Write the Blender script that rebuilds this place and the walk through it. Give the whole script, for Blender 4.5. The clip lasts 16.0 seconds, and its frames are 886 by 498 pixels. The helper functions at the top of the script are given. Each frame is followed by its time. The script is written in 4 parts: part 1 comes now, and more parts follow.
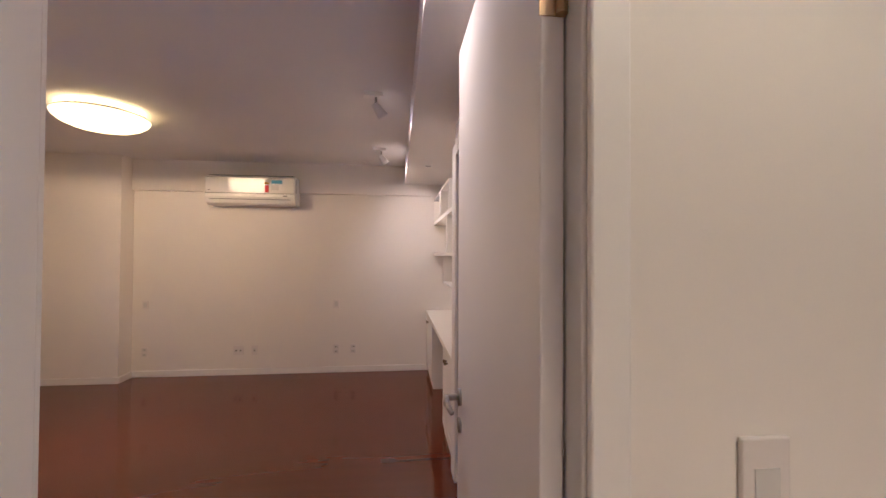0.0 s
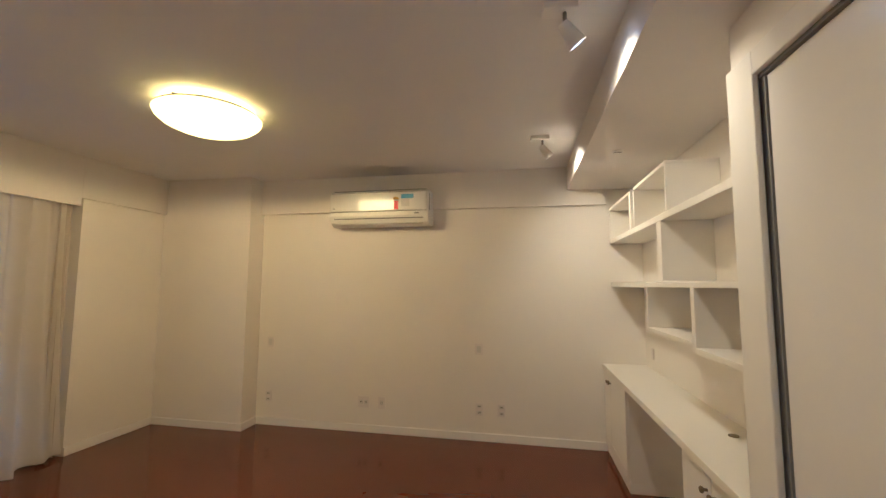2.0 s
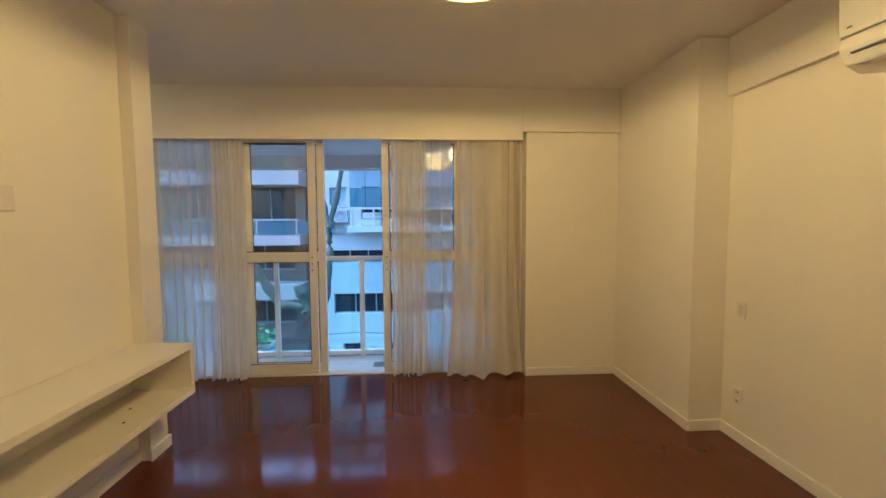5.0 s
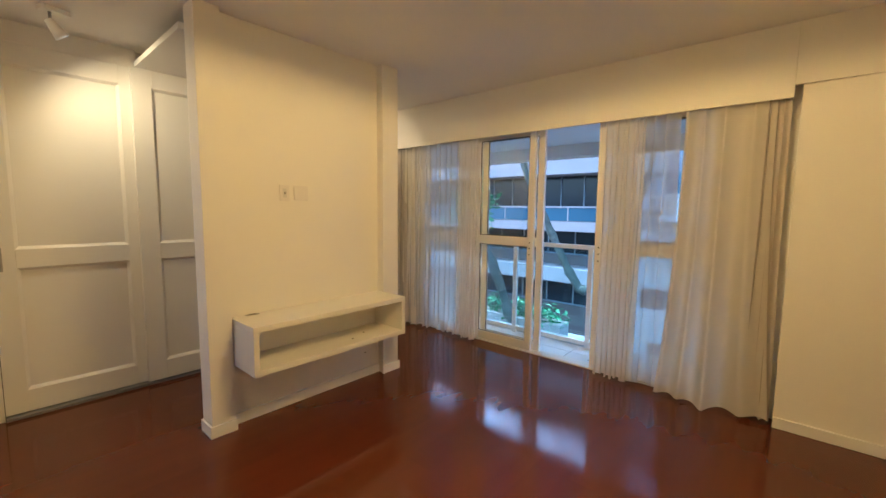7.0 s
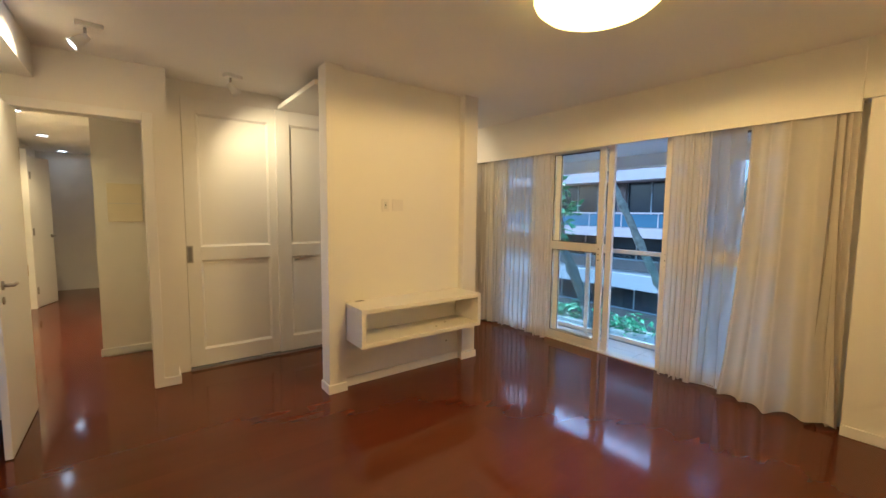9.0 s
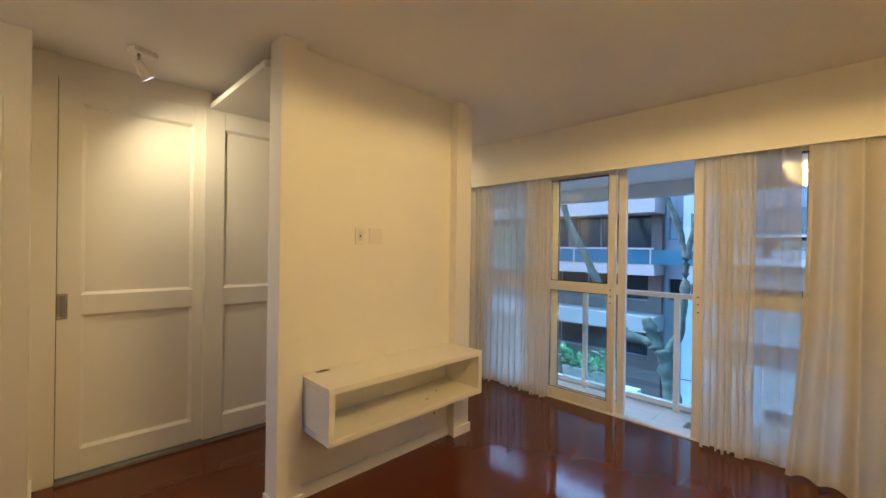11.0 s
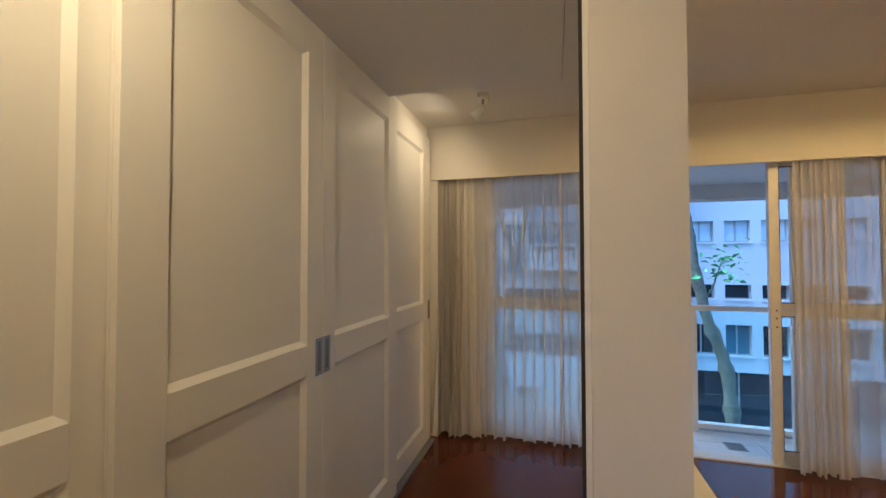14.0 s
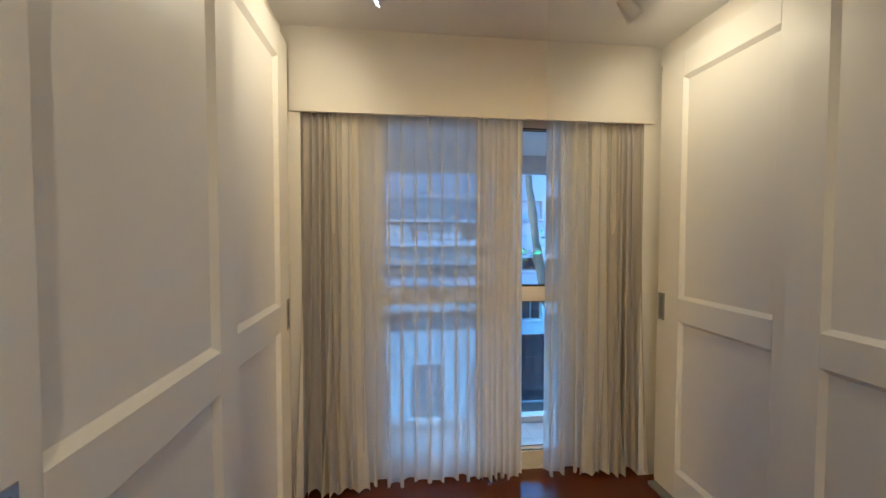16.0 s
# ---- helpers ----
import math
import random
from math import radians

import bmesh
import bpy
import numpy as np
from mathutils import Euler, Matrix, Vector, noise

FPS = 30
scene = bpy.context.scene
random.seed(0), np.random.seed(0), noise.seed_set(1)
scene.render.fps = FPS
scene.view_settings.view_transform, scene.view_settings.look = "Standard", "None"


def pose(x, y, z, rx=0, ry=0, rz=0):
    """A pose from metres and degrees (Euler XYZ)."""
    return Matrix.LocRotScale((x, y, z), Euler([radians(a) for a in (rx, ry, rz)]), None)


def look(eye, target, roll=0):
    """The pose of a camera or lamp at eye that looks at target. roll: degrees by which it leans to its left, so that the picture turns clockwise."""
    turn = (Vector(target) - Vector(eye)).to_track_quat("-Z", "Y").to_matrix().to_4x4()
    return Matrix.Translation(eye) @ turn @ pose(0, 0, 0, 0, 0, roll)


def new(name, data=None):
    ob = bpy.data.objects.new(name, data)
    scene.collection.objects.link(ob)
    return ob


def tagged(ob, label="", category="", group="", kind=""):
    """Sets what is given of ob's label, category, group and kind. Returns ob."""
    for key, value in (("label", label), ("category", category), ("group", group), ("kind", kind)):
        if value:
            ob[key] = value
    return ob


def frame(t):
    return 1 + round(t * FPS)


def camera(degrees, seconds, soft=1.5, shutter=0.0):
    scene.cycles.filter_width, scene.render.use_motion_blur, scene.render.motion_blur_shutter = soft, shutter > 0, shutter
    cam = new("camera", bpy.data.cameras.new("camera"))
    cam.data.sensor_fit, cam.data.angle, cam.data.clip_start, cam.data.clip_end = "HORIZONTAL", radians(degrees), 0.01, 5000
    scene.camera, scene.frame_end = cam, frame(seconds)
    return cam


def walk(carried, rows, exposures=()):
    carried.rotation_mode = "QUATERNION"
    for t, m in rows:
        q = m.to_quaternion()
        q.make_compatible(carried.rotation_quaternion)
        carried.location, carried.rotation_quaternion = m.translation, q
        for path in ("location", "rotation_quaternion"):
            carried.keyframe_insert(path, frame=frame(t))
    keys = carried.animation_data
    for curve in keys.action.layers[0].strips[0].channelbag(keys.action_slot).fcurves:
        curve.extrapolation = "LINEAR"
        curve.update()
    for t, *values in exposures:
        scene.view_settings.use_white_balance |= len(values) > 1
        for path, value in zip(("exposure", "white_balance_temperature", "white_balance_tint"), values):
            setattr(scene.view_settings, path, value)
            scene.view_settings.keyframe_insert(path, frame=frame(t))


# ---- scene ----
cam = camera(94.8, 16.0)
PATH = [
    (0, (-0.167, 0.358, 1.427), (0.056, 2.345, 1.458), 0.3),
    (0.5, (-0.238, 0.601, 1.434), (-0.288, 2.597, 1.555), 0.4),
    (1, (-0.325, 0.873, 1.448), (-0.55, 2.853, 1.616), 0.3),
    (1.5, (-0.438, 1.217, 1.448), (-0.764, 3.181, 1.642), 0.4),
    (2, (-0.494, 1.564, 1.427), (-0.874, 3.52, 1.603), 0.3),
    (2.5, (-0.532, 1.936, 1.395), (-0.999, 3.876, 1.526), 0.4),
    (3, (-0.593, 2.29, 1.365), (-1.194, 4.197, 1.432), 0.3),
    (3.5, (-0.621, 2.553, 1.364), (-1.61, 4.291, 1.372), 0.8),
    (4, (-0.624, 2.809, 1.408), (-2.194, 4.046, 1.347), 0.6),
    (4.2, (-0.628, 2.934, 1.403), (-2.368, 3.917, 1.321), 0.4),
    (4.5, (-0.616, 3.141, 1.385), (-2.522, 3.738, 1.279), 0.9),
    (4.7, (-0.637, 3.276, 1.385), (-2.594, 3.67, 1.266), 0.4),
    (7, (-0.907, 4.46, 1.393), (-2.399, 3.143, 1.196), 0.6),
    (7.5, (-0.792, 4.615, 1.403), (-2.118, 3.133, 1.195), 0.5),
    (8, (-0.643, 4.738, 1.405), (-1.881, 3.181, 1.194), 0.6),
    (8.5, (-0.563, 4.84, 1.416), (-1.774, 3.262, 1.215), 0.7),
    (9, (-0.586, 4.875, 1.424), (-1.785, 3.284, 1.25), 0.6),
    (9.2, (-0.608, 4.859, 1.426), (-1.808, 3.267, 1.269), 0.6),
    (11.3, (-0.916, 3.762, 1.415), (-2.358, 2.377, 1.425), 0.7),
    (11.5, (-0.943, 3.597, 1.413), (-2.411, 2.239, 1.422), 0.7),
    (12, (-0.911, 3.114, 1.404), (-2.469, 1.86, 1.43), 0.7),
    (12.5, (-0.889, 2.667, 1.42), (-2.533, 1.527, 1.447), 0.8),
    (13, (-0.928, 2.253, 1.435), (-2.668, 1.268, 1.459), 0.8),
    (13.5, (-0.953, 1.912, 1.429), (-2.798, 1.143, 1.474), 0.7),
    (14, (-1.011, 1.676, 1.44), (-2.938, 1.146, 1.488), -0.1),
    (14.5, (-1.161, 1.49, 1.447), (-3.14, 1.205, 1.495), -0.4),
    (15, (-1.321, 1.359, 1.46), (-3.319, 1.29, 1.49), -0.6),
    (15.5, (-1.594, 1.261, 1.457), (-3.591, 1.357, 1.451), -0.6),
    (16, (-1.983, 1.237, 1.443), (-3.968, 1.477, 1.371), 0.1),
]
EXPOSURES = [(0, 2.24, 3850, 29), (0.5, 2.22, 3780, 21), (1.0, 2.32, 3760, 15), (1.5, 2.27, 4060, 13), (2.0, 2.28, 3900, 10), (2.5, 2.30, 3940, 9), (3.0, 2.36, 3650, 4), (3.5, 2.42, 3690, 1), (4.0, 2.38, 3840, -1), (4.5, 2.33, 4230, 1), (7.0, 2.54, 4380, 4), (9.0, 2.64, 4410, 4),
             (11.5, 2.39, 4400, 3), (12.5, 2.20, 4460, 3), (13.5, 2.16, 4510, 6), (14.0, 2.20, 4510, 6), (14.5, 2.61, 4430, 5), (15.5, 2.61, 4200, 5), (16, 2.63, 4150, 4)]
walk(cam, [(t, look(eye, target, roll)) for t, eye, target, roll in PATH], EXPOSURES)

# ---------------------------------------------------------------- light
world = bpy.data.worlds.new("sky")
scene.world = world
world.use_nodes = True
wn = world.node_tree
sky = wn.nodes.new("ShaderNodeTexSky")
sky.sky_type, sky.sun_disc = "NISHITA", False
sky.sun_elevation, sky.sun_rotation = radians(50), radians(200)
sky.air_density, sky.dust_density, sky.ozone_density = 1.0, 4.0, 1.0
wn.links.new(sky.outputs[0], wn.nodes["Background"].inputs[0])
wn.nodes["Background"].inputs[1].default_value = 0.155


def lamp(name, kind, m, energy, colour, **values):
    data = bpy.data.lights.new(name, kind)
    data.energy, data.color = energy, colour
    for key in values:
        if key == "size":
            data.shadow_soft_size = values[key]
        if key == "wide":
            data.size = values[key]
        if key == "spread":
            data.spot_size = radians(values[key])
        if key == "blend":
            data.spot_blend = values[key]
        if key == "angle":
            data.angle = radians(values[key])
    ob = new(name, data)
    ob.matrix_world = m
    return ob


lamp("overcast_sun", "SUN", look((0, 0, 30), (-6, 11, 0)), 0.8, (1.0, 0.97, 0.90), angle=25)
WARM = (1.0, 0.515, 0.115)
SPOT = (1.0, 0.60, 0.22)


# ---------------------------------------------------------------- materials
def material(name, colour, rough=0.5, metal=0.0, coat=0.0, bump=0.0, grain=120.0, vary=0.06, large=1.3, spec=0.5):
    m = bpy.data.materials.new(name)
    m.use_nodes = True
    n, l = m.node_tree.nodes, m.node_tree.links
    b = n["Principled BSDF"]
    b.inputs["Roughness"].default_value, b.inputs["Metallic"].default_value = rough, metal
    b.inputs["Coat Weight"].default_value, b.inputs["Coat Roughness"].default_value = coat, 0.12
    b.inputs["Specular IOR Level"].default_value = spec
    co = n.new("ShaderNodeTexCoord")
    big, fine, mix = n.new("ShaderNodeTexNoise"), n.new("ShaderNodeTexNoise"), n.new("ShaderNodeMix")
    big.inputs["Scale"].default_value, fine.inputs["Scale"].default_value = large, grain
    big.inputs["Detail"].default_value, fine.inputs["Detail"].default_value = 5, 4
    l.new(co.outputs["Object"], big.inputs["Vector"]), l.new(co.outputs["Object"], fine.inputs["Vector"])
    add = n.new("ShaderNodeMath")
    add.operation = "MULTIPLY_ADD"
    add.inputs[1].default_value = 0.3
    l.new(fine.outputs[0], add.inputs[0]), l.new(big.outputs[0], add.inputs[2])
    ramp = n.new("ShaderNodeMapRange")
    ramp.inputs[1].default_value, ramp.inputs[2].default_value = 0.4, 0.9
    l.new(add.outputs[0], ramp.inputs[0])
    mix.data_type = "RGBA"
    mix.inputs[6].default_value = (*[c * (1 - vary) for c in colour], 1)
    mix.inputs[7].default_value = (*[min(1, c * (1 + vary)) for c in colour], 1)
    l.new(ramp.outputs[0], mix.inputs[0]), l.new(mix.outputs[2], b.inputs["Base Color"])
    rr = n.new("ShaderNodeMapRange")
    rr.inputs[3].default_value, rr.inputs[4].default_value = max(0.02, rough - 0.06), min(1, rough + 0.06)
    l.new(big.outputs[0], rr.inputs[0]), l.new(rr.outputs[0], b.inputs["Roughness"])
    if bump:
        bp = n.new("ShaderNodeBump")
        bp.inputs["Strength"].default_value, bp.inputs["Distance"].default_value = bump, 0.002
        l.new(fine.outputs[0], bp.inputs["Height"]), l.new(bp.outputs[0], b.inputs["Normal"])
    return m


WALL = material("wall_paint", (0.80, 0.765, 0.70), 0.72, bump=0.12, grain=220, vary=0.025)
CEIL = material("ceiling_paint", (0.80, 0.78, 0.75), 0.85, bump=0.1, grain=180, vary=0.025)
LACQUER = material("white_lacquer", (0.80, 0.775, 0.72), 0.46, coat=0.0, bump=0.03, grain=300, vary=0.02)
TRIM = material("white_trim", (0.82, 0.80, 0.76), 0.4, bump=0.03, grain=260, vary=0.02)
SHELF = material("shelf_laminate", (0.82, 0.79, 0.72), 0.4, bump=0.03, grain=260, vary=0.02)
DOORW = material("door_paint", (0.80, 0.78, 0.76), 0.33, coat=0.1, bump=0.03, vary=0.02)
ALU = material("white_aluminium", (0.80, 0.78, 0.74), 0.35, bump=0.02, vary=0.03)
STEEL = material("brushed_steel", (0.42, 0.40, 0.37), 0.33, metal=1.0, grain=400)
BRASS = material("aged_brass", (0.45, 0.33, 0.16), 0.4, metal=1.0)
DARK = material("dark_gap", (0.03, 0.028, 0.025), 0.7)
GREY = material("grey_seal", (0.22, 0.22, 0.23), 0.6)
BRONZE = material("bronze_knob", (0.20, 0.16, 0.11), 0.4, metal=0.8)
PLASTIC = material("white_plastic", (0.80, 0.79, 0.75), 0.3, vary=0.02)
PLATE = material("wall_plate_plastic", (0.74, 0.70, 0.66), 0.35, vary=0.02)
CREAM = material("cream_panel_paint", (0.74, 0.66, 0.47), 0.6, vary=0.04)
PLASTIC2 = material("socket_insert", (0.62, 0.61, 0.58), 0.4, vary=0.02)
RED = material("red_sticker", (0.62, 0.05, 0.03), 0.5)
YELLOW = material("yellow_sticker", (0.75, 0.5, 0.06), 0.5)
BLUE = material("blue_sticker", (0.10, 0.33, 0.62), 0.5)
TILE = material("balcony_tile", (0.72, 0.74, 0.74), 0.35, vary=0.04)
BLD = material("white_render", (0.55, 0.58, 0.58), 0.85, bump=0.2, grain=30, vary=0.09, large=0.35)
BLD2 = material("pale_render", (0.48, 0.52, 0.55), 0.85, bump=0.2, grain=30, vary=0.07, large=0.4)
CONC = material("grey_concrete", (0.33, 0.35, 0.37), 0.85, bump=0.2, grain=30, vary=0.1, large=0.5)
STONE = material("pinkish_stone_slab", (0.46, 0.40, 0.37), 0.8, vary=0.1, large=0.6)
BROWN = material("brown_stone_cladding", (0.16, 0.12, 0.10), 0.6, vary=0.12, large=0.8)
DARKPANE = material("dark_glass_and_garage_shade", (0.022, 0.030, 0.038), 0.12, vary=0.3, large=0.6)
GLAZE = material("grey_balcony_glazing", (0.24, 0.29, 0.35), 0.1, vary=0.25, large=0.5)
WINBLUE = material("blue_tinted_glass", (0.08, 0.15, 0.20), 0.1, vary=0.2, large=0.6)
BLIND = material("pale_roller_blind", (0.50, 0.60, 0.68), 0.7, vary=0.06)
ASPHALT = material("asphalt", (0.05, 0.05, 0.052), 0.9, bump=0.4, grain=60, vary=0.2)
BARK = material("pale_bark", (0.10, 0.105, 0.08), 0.9, bump=1.0, grain=25, vary=0.45, large=6)
LEAF = material("leaf_green", (0.085, 0.25, 0.085), 0.5, vary=0.5, large=3)
SOIL = material("planter_clay", (0.48, 0.43, 0.37), 0.8, vary=0.15)
GRILLE = material("grey_grille", (0.30, 0.32, 0.33), 0.5)


def wood_floor():
    m = bpy.data.materials.new("dark_red_wood_floor")
    m.use_nodes = True
    n, l = m.node_tree.nodes, m.node_tree.links
    b = n["Principled BSDF"]
    co, mp, info = n.new("ShaderNodeTexCoord"), n.new("ShaderNodeMapping"), n.new("ShaderNodeObjectInfo")
    mp.inputs["Scale"].default_value = (0.5, 4.5, 4.5)
    off = n.new("ShaderNodeVectorMath")
    off.operation = "SCALE"
    off.inputs[0].default_value = (37.0, 11.0, 5.0)
    l.new(info.outputs["Random"], off.inputs["Scale"])
    l.new(off.outputs[0], mp.inputs["Location"])
    l.new(co.outputs["Object"], mp.inputs["Vector"])
    g = n.new("ShaderNodeTexNoise")
    g.inputs["Scale"].default_value, g.inputs["Detail"].default_value, g.inputs["Distortion"].default_value = 2.0, 2, 0.0
    l.new(mp.outputs[0], g.inputs["Vector"])
    ramp = n.new("ShaderNodeValToRGB")
    ramp.color_ramp.elements[0].position, ramp.color_ramp.elements[0].color = 0.3, (0.098, 0.0190, 0.0030, 1)
    ramp.color_ramp.elements[1].position, ramp.color_ramp.elements[1].color = 0.8, (0.112, 0.0225, 0.0036, 1)
    l.new(g.outputs[0], ramp.inputs[0])
    tone = n.new("ShaderNodeMapRange")
    tone.inputs[3].default_value, tone.inputs[4].default_value = 0.965, 1.035
    l.new(info.outputs["Random"], tone.inputs[0])
    mul = n.new("ShaderNodeVectorMath")
    mul.operation = "SCALE"
    l.new(ramp.outputs[0], mul.inputs[0]), l.new(tone.outputs[0], mul.inputs["Scale"])
    l.new(mul.outputs[0], b.inputs["Base Color"])
    geo = n.new("ShaderNodeNewGeometry")
    wear = n.new("ShaderNodeTexNoise")
    wear.inputs["Scale"].default_value, wear.inputs["Detail"].default_value = 1.7, 1
    l.new(geo.outputs["Position"], wear.inputs["Vector"])
    rr = n.new("ShaderNodeMapRange")
    rr.inputs[1].default_value, rr.inputs[2].default_value = 0.3, 0.7
    rr.inputs[3].default_value, rr.inputs[4].default_value = 0.07, 0.115
    l.new(wear.outputs[0], rr.inputs[0]), l.new(rr.outputs[0], b.inputs["Roughness"])
    b.inputs["Specular IOR Level"].default_value, b.inputs["IOR"].default_value = 0.48, 1.5
    return m


FLOOR = wood_floor()


def glass_material(name, tint, rough=0.0):
    m = bpy.data.materials.new(name)
    m.use_nodes = True
    b = m.node_tree.nodes["Principled BSDF"]
    b.inputs["Base Color"].default_value = (*tint, 1)
    b.inputs["Transmission Weight"].default_value, b.inputs["Roughness"].default_value, b.inputs["IOR"].default_value = 1.0, rough, 1.45
    return m


GLASS = glass_material("clear_glass", (0.96, 0.98, 0.98))
GREEN_GLASS = glass_material("green_blue_glass", (0.76, 0.965, 0.975))
MIRROR = material("mirror_silver", (0.90, 0.90, 0.88), 0.02, metal=1.0, vary=0.0)
MIRROR.node_tree.nodes["Principled BSDF"].inputs["Roughness"].default_value = 0.0
for link in list(MIRROR.node_tree.links):
    if link.to_socket.name == "Roughness":
        MIRROR.node_tree.links.remove(link)


def cloth(name, colour, clear, through_light):
    m = bpy.data.materials.new(name)
    m.use_nodes = True
    n, l = m.node_tree.nodes, m.node_tree.links
    n.remove(n["Principled BSDF"])
    dif, tra, see = n.new("ShaderNodeBsdfDiffuse"), n.new("ShaderNodeBsdfTranslucent"), n.new("ShaderNodeBsdfTransparent")
    mix, mix2 = n.new("ShaderNodeMixShader"), n.new("ShaderNodeMixShader")
    co, ns = n.new("ShaderNodeTexCoord"), n.new("ShaderNodeTexNoise")
    ns.inputs["Scale"].default_value, ns.inputs["Detail"].default_value = 7, 6
    l.new(co.outputs["Object"], ns.inputs["Vector"])
    c = n.new("ShaderNodeMix")
    c.data_type = "RGBA"
    c.inputs[6].default_value, c.inputs[7].default_value = (*[v * 0.93 for v in colour], 1), (*colour, 1)
    l.new(ns.outputs[0], c.inputs[0])
    l.new(c.outputs[2], dif.inputs[0]), l.new(c.outputs[2], tra.inputs[0])
    mix.inputs[0].default_value = through_light
    l.new(dif.outputs[0], mix.inputs[1]), l.new(tra.outputs[0], mix.inputs[2])
    mix2.inputs[0].default_value = clear
    l.new(mix.outputs[0], mix2.inputs[1]), l.new(see.outputs[0], mix2.inputs[2])
    l.new(mix2.outputs[0], n["Material Output"].inputs[0])
    return m


SHEER = cloth("sheer_white_voile", (0.97, 0.96, 0.95), 0.33, 0.80)
VOILE = cloth("dense_white_voile", (0.95, 0.92, 0.87), 0.15, 0.56)
COTTON = cloth("cream_cotton_voile", (0.88, 0.84, 0.76), 0.05, 0.50)
LINING = cloth("beige_lining", (0.62, 0.57, 0.51), 0.0, 0.15)


def glow(name, colour, strength):
    m = bpy.data.materials.new(name)
    m.use_nodes = True
    b = m.node_tree.nodes["Principled BSDF"]
    b.inputs["Base Color"].default_value = (0.8, 0.8, 0.78, 1)
    b.inputs["Emission Color"].default_value, b.inputs["Emission Strength"].default_value = (*colour, 1), strength
    return m


DOME = glow("lit_opal_glass", (1.0, 0.56, 0.09), 1.1)
BULB = glow("lit_spot_bulb", (1.0, 0.92, 0.8), 5.0)
DOWN = glow("lit_downlight", (1.0, 0.9, 0.78), 3.0)


# ---------------------------------------------------------------- helpers
def box(bm, x0, x1, y0, y1, z0, z1, bevel=0.0):
    made = bmesh.ops.create_cube(bm, size=1.0)["verts"]
    for v in made:
        v.co = Vector(((x0 + x1) / 2 + v.co.x * (x1 - x0), (y0 + y1) / 2 + v.co.y * (y1 - y0), (z0 + z1) / 2 + v.co.z * (z1 - z0)))
    if bevel:
        edges = list({e for v in made for e in v.link_edges})
        bmesh.ops.bevel(bm, geom=edges, offset=bevel, segments=2, profile=0.5, affect="EDGES")
    return bm


def tube(bm, a, b, r0, r1=None, sides=14, caps=True):
    a, b = Vector(a), Vector(b)
    d = b - a
    m = Matrix.Translation((a + b) / 2) @ d.to_track_quat("Z", "Y").to_matrix().to_4x4()
    bmesh.ops.create_cone(bm, cap_ends=caps, segments=sides, radius1=r0, radius2=r0 if r1 is None else r1, depth=d.length, matrix=m)
    return bm


def lathe(bm, profile, m=Matrix(), sides=32):
    rings = []
    for r, z in profile:
        rings.append([bm.verts.new(m @ Vector((r * math.cos(2 * math.pi * k / sides), r * math.sin(2 * math.pi * k / sides), z))) for k in range(sides)])
    for a, b in zip(rings, rings[1:]):
        for k in range(sides):
            bm.faces.new((a[k], a[(k + 1) % sides], b[(k + 1) % sides], b[k]))
    return bm


def link_mesh(name, bm, mat, smooth=False):
    data = bpy.data.meshes.new(name)
    bmesh.ops.recalc_face_normals(bm, faces=bm.faces)
    bm.to_mesh(data)
    bm.free()
    data.materials.append(mat)
    if smooth:
        for p in data.polygons:
            p.use_smooth = True
    return new(name, data)


def structure(name, bm, mat, label, category="wall"):
    return tagged(link_mesh(name, bm, mat), label, category, kind="structure")


def thing(name, place, label, category, group=""):
    ob = new(name)
    ob.location = place
    ob.empty_display_size = 0.1
    return tagged(ob, label, category, group)


def spot_of(ob):
    p = Vector(ob.location)
    while ob.parent:
        ob = ob.parent
        p += Vector(ob.location)
    return p


def part(name, bm, mat, parent, label="", smooth=False):
    """A mesh in world places, hung under its thing or part."""
    off = spot_of(parent)
    for v in bm.verts:
        v.co -= off
    ob = link_mesh(name, bm, mat, smooth)
    ob.parent = parent
    return tagged(ob, label)


def B(*a, bevel=0.0):
    return box(bmesh.new(), *a, bevel=bevel)


# ---------------------------------------------------------------- the shell
NORTH, CEILING, SOFFIT = 5.45, 2.522, 2.305
WEST = -4.235
bm = B(-4.5, 1.6, -5.6, 5.7, -0.2, -0.012)
structure("floor", bm, DARK, "dark red-brown glossy wooden plank floor", "floor")
bm = B(-4.6, 1.6, 0.0, 5.7, CEILING, CEILING + 0.15)
structure("ceiling", bm, CEIL, "plain matt white painted bedroom ceiling", "ceiling")

bm = B(-4.6, 0.75, NORTH + 0.0, NORTH + 0.2, -0.2, CEILING)
box(bm, -3.205, 0.26, NORTH - 0.042, NORTH - 0.001, 2.163, CEILING)
structure("wall_north", bm, WALL, "cream-white painted wall with a shallow ledge near the ceiling")
bm = B(WEST, -3.205, 5.222, NORTH - 0.002, -0.01, CEILING)
structure("column_northwest", bm, WALL, "cream-white painted square corner column", "column")
bm = B(WEST - 0.25, WEST, 4.40, NORTH, -0.2, CEILING)
box(bm, WEST + 0.001, -4.204, 4.3635, 5.221, 2.158, CEILING)
structure("wall_west", bm, WALL, "cream-white painted wall beside the balcony doors")
bm = B(-4.5, -4.226, 0.70, 4.362, 2.21, CEILING)
box(bm, -4.226, -4.204, 0.70, 4.362, 2.085, CEILING)
box(bm, -4.226, -4.235, 4.342, 4.362, 2.085, 2.21)
structure("curtain_pelmet", bm, WALL, "cream-white boxed-in pelmet above the balcony doors", "pelmet")
bm = B(-0.078, 0.62, 0.97, NORTH - 0.003, SOFFIT, CEILING)
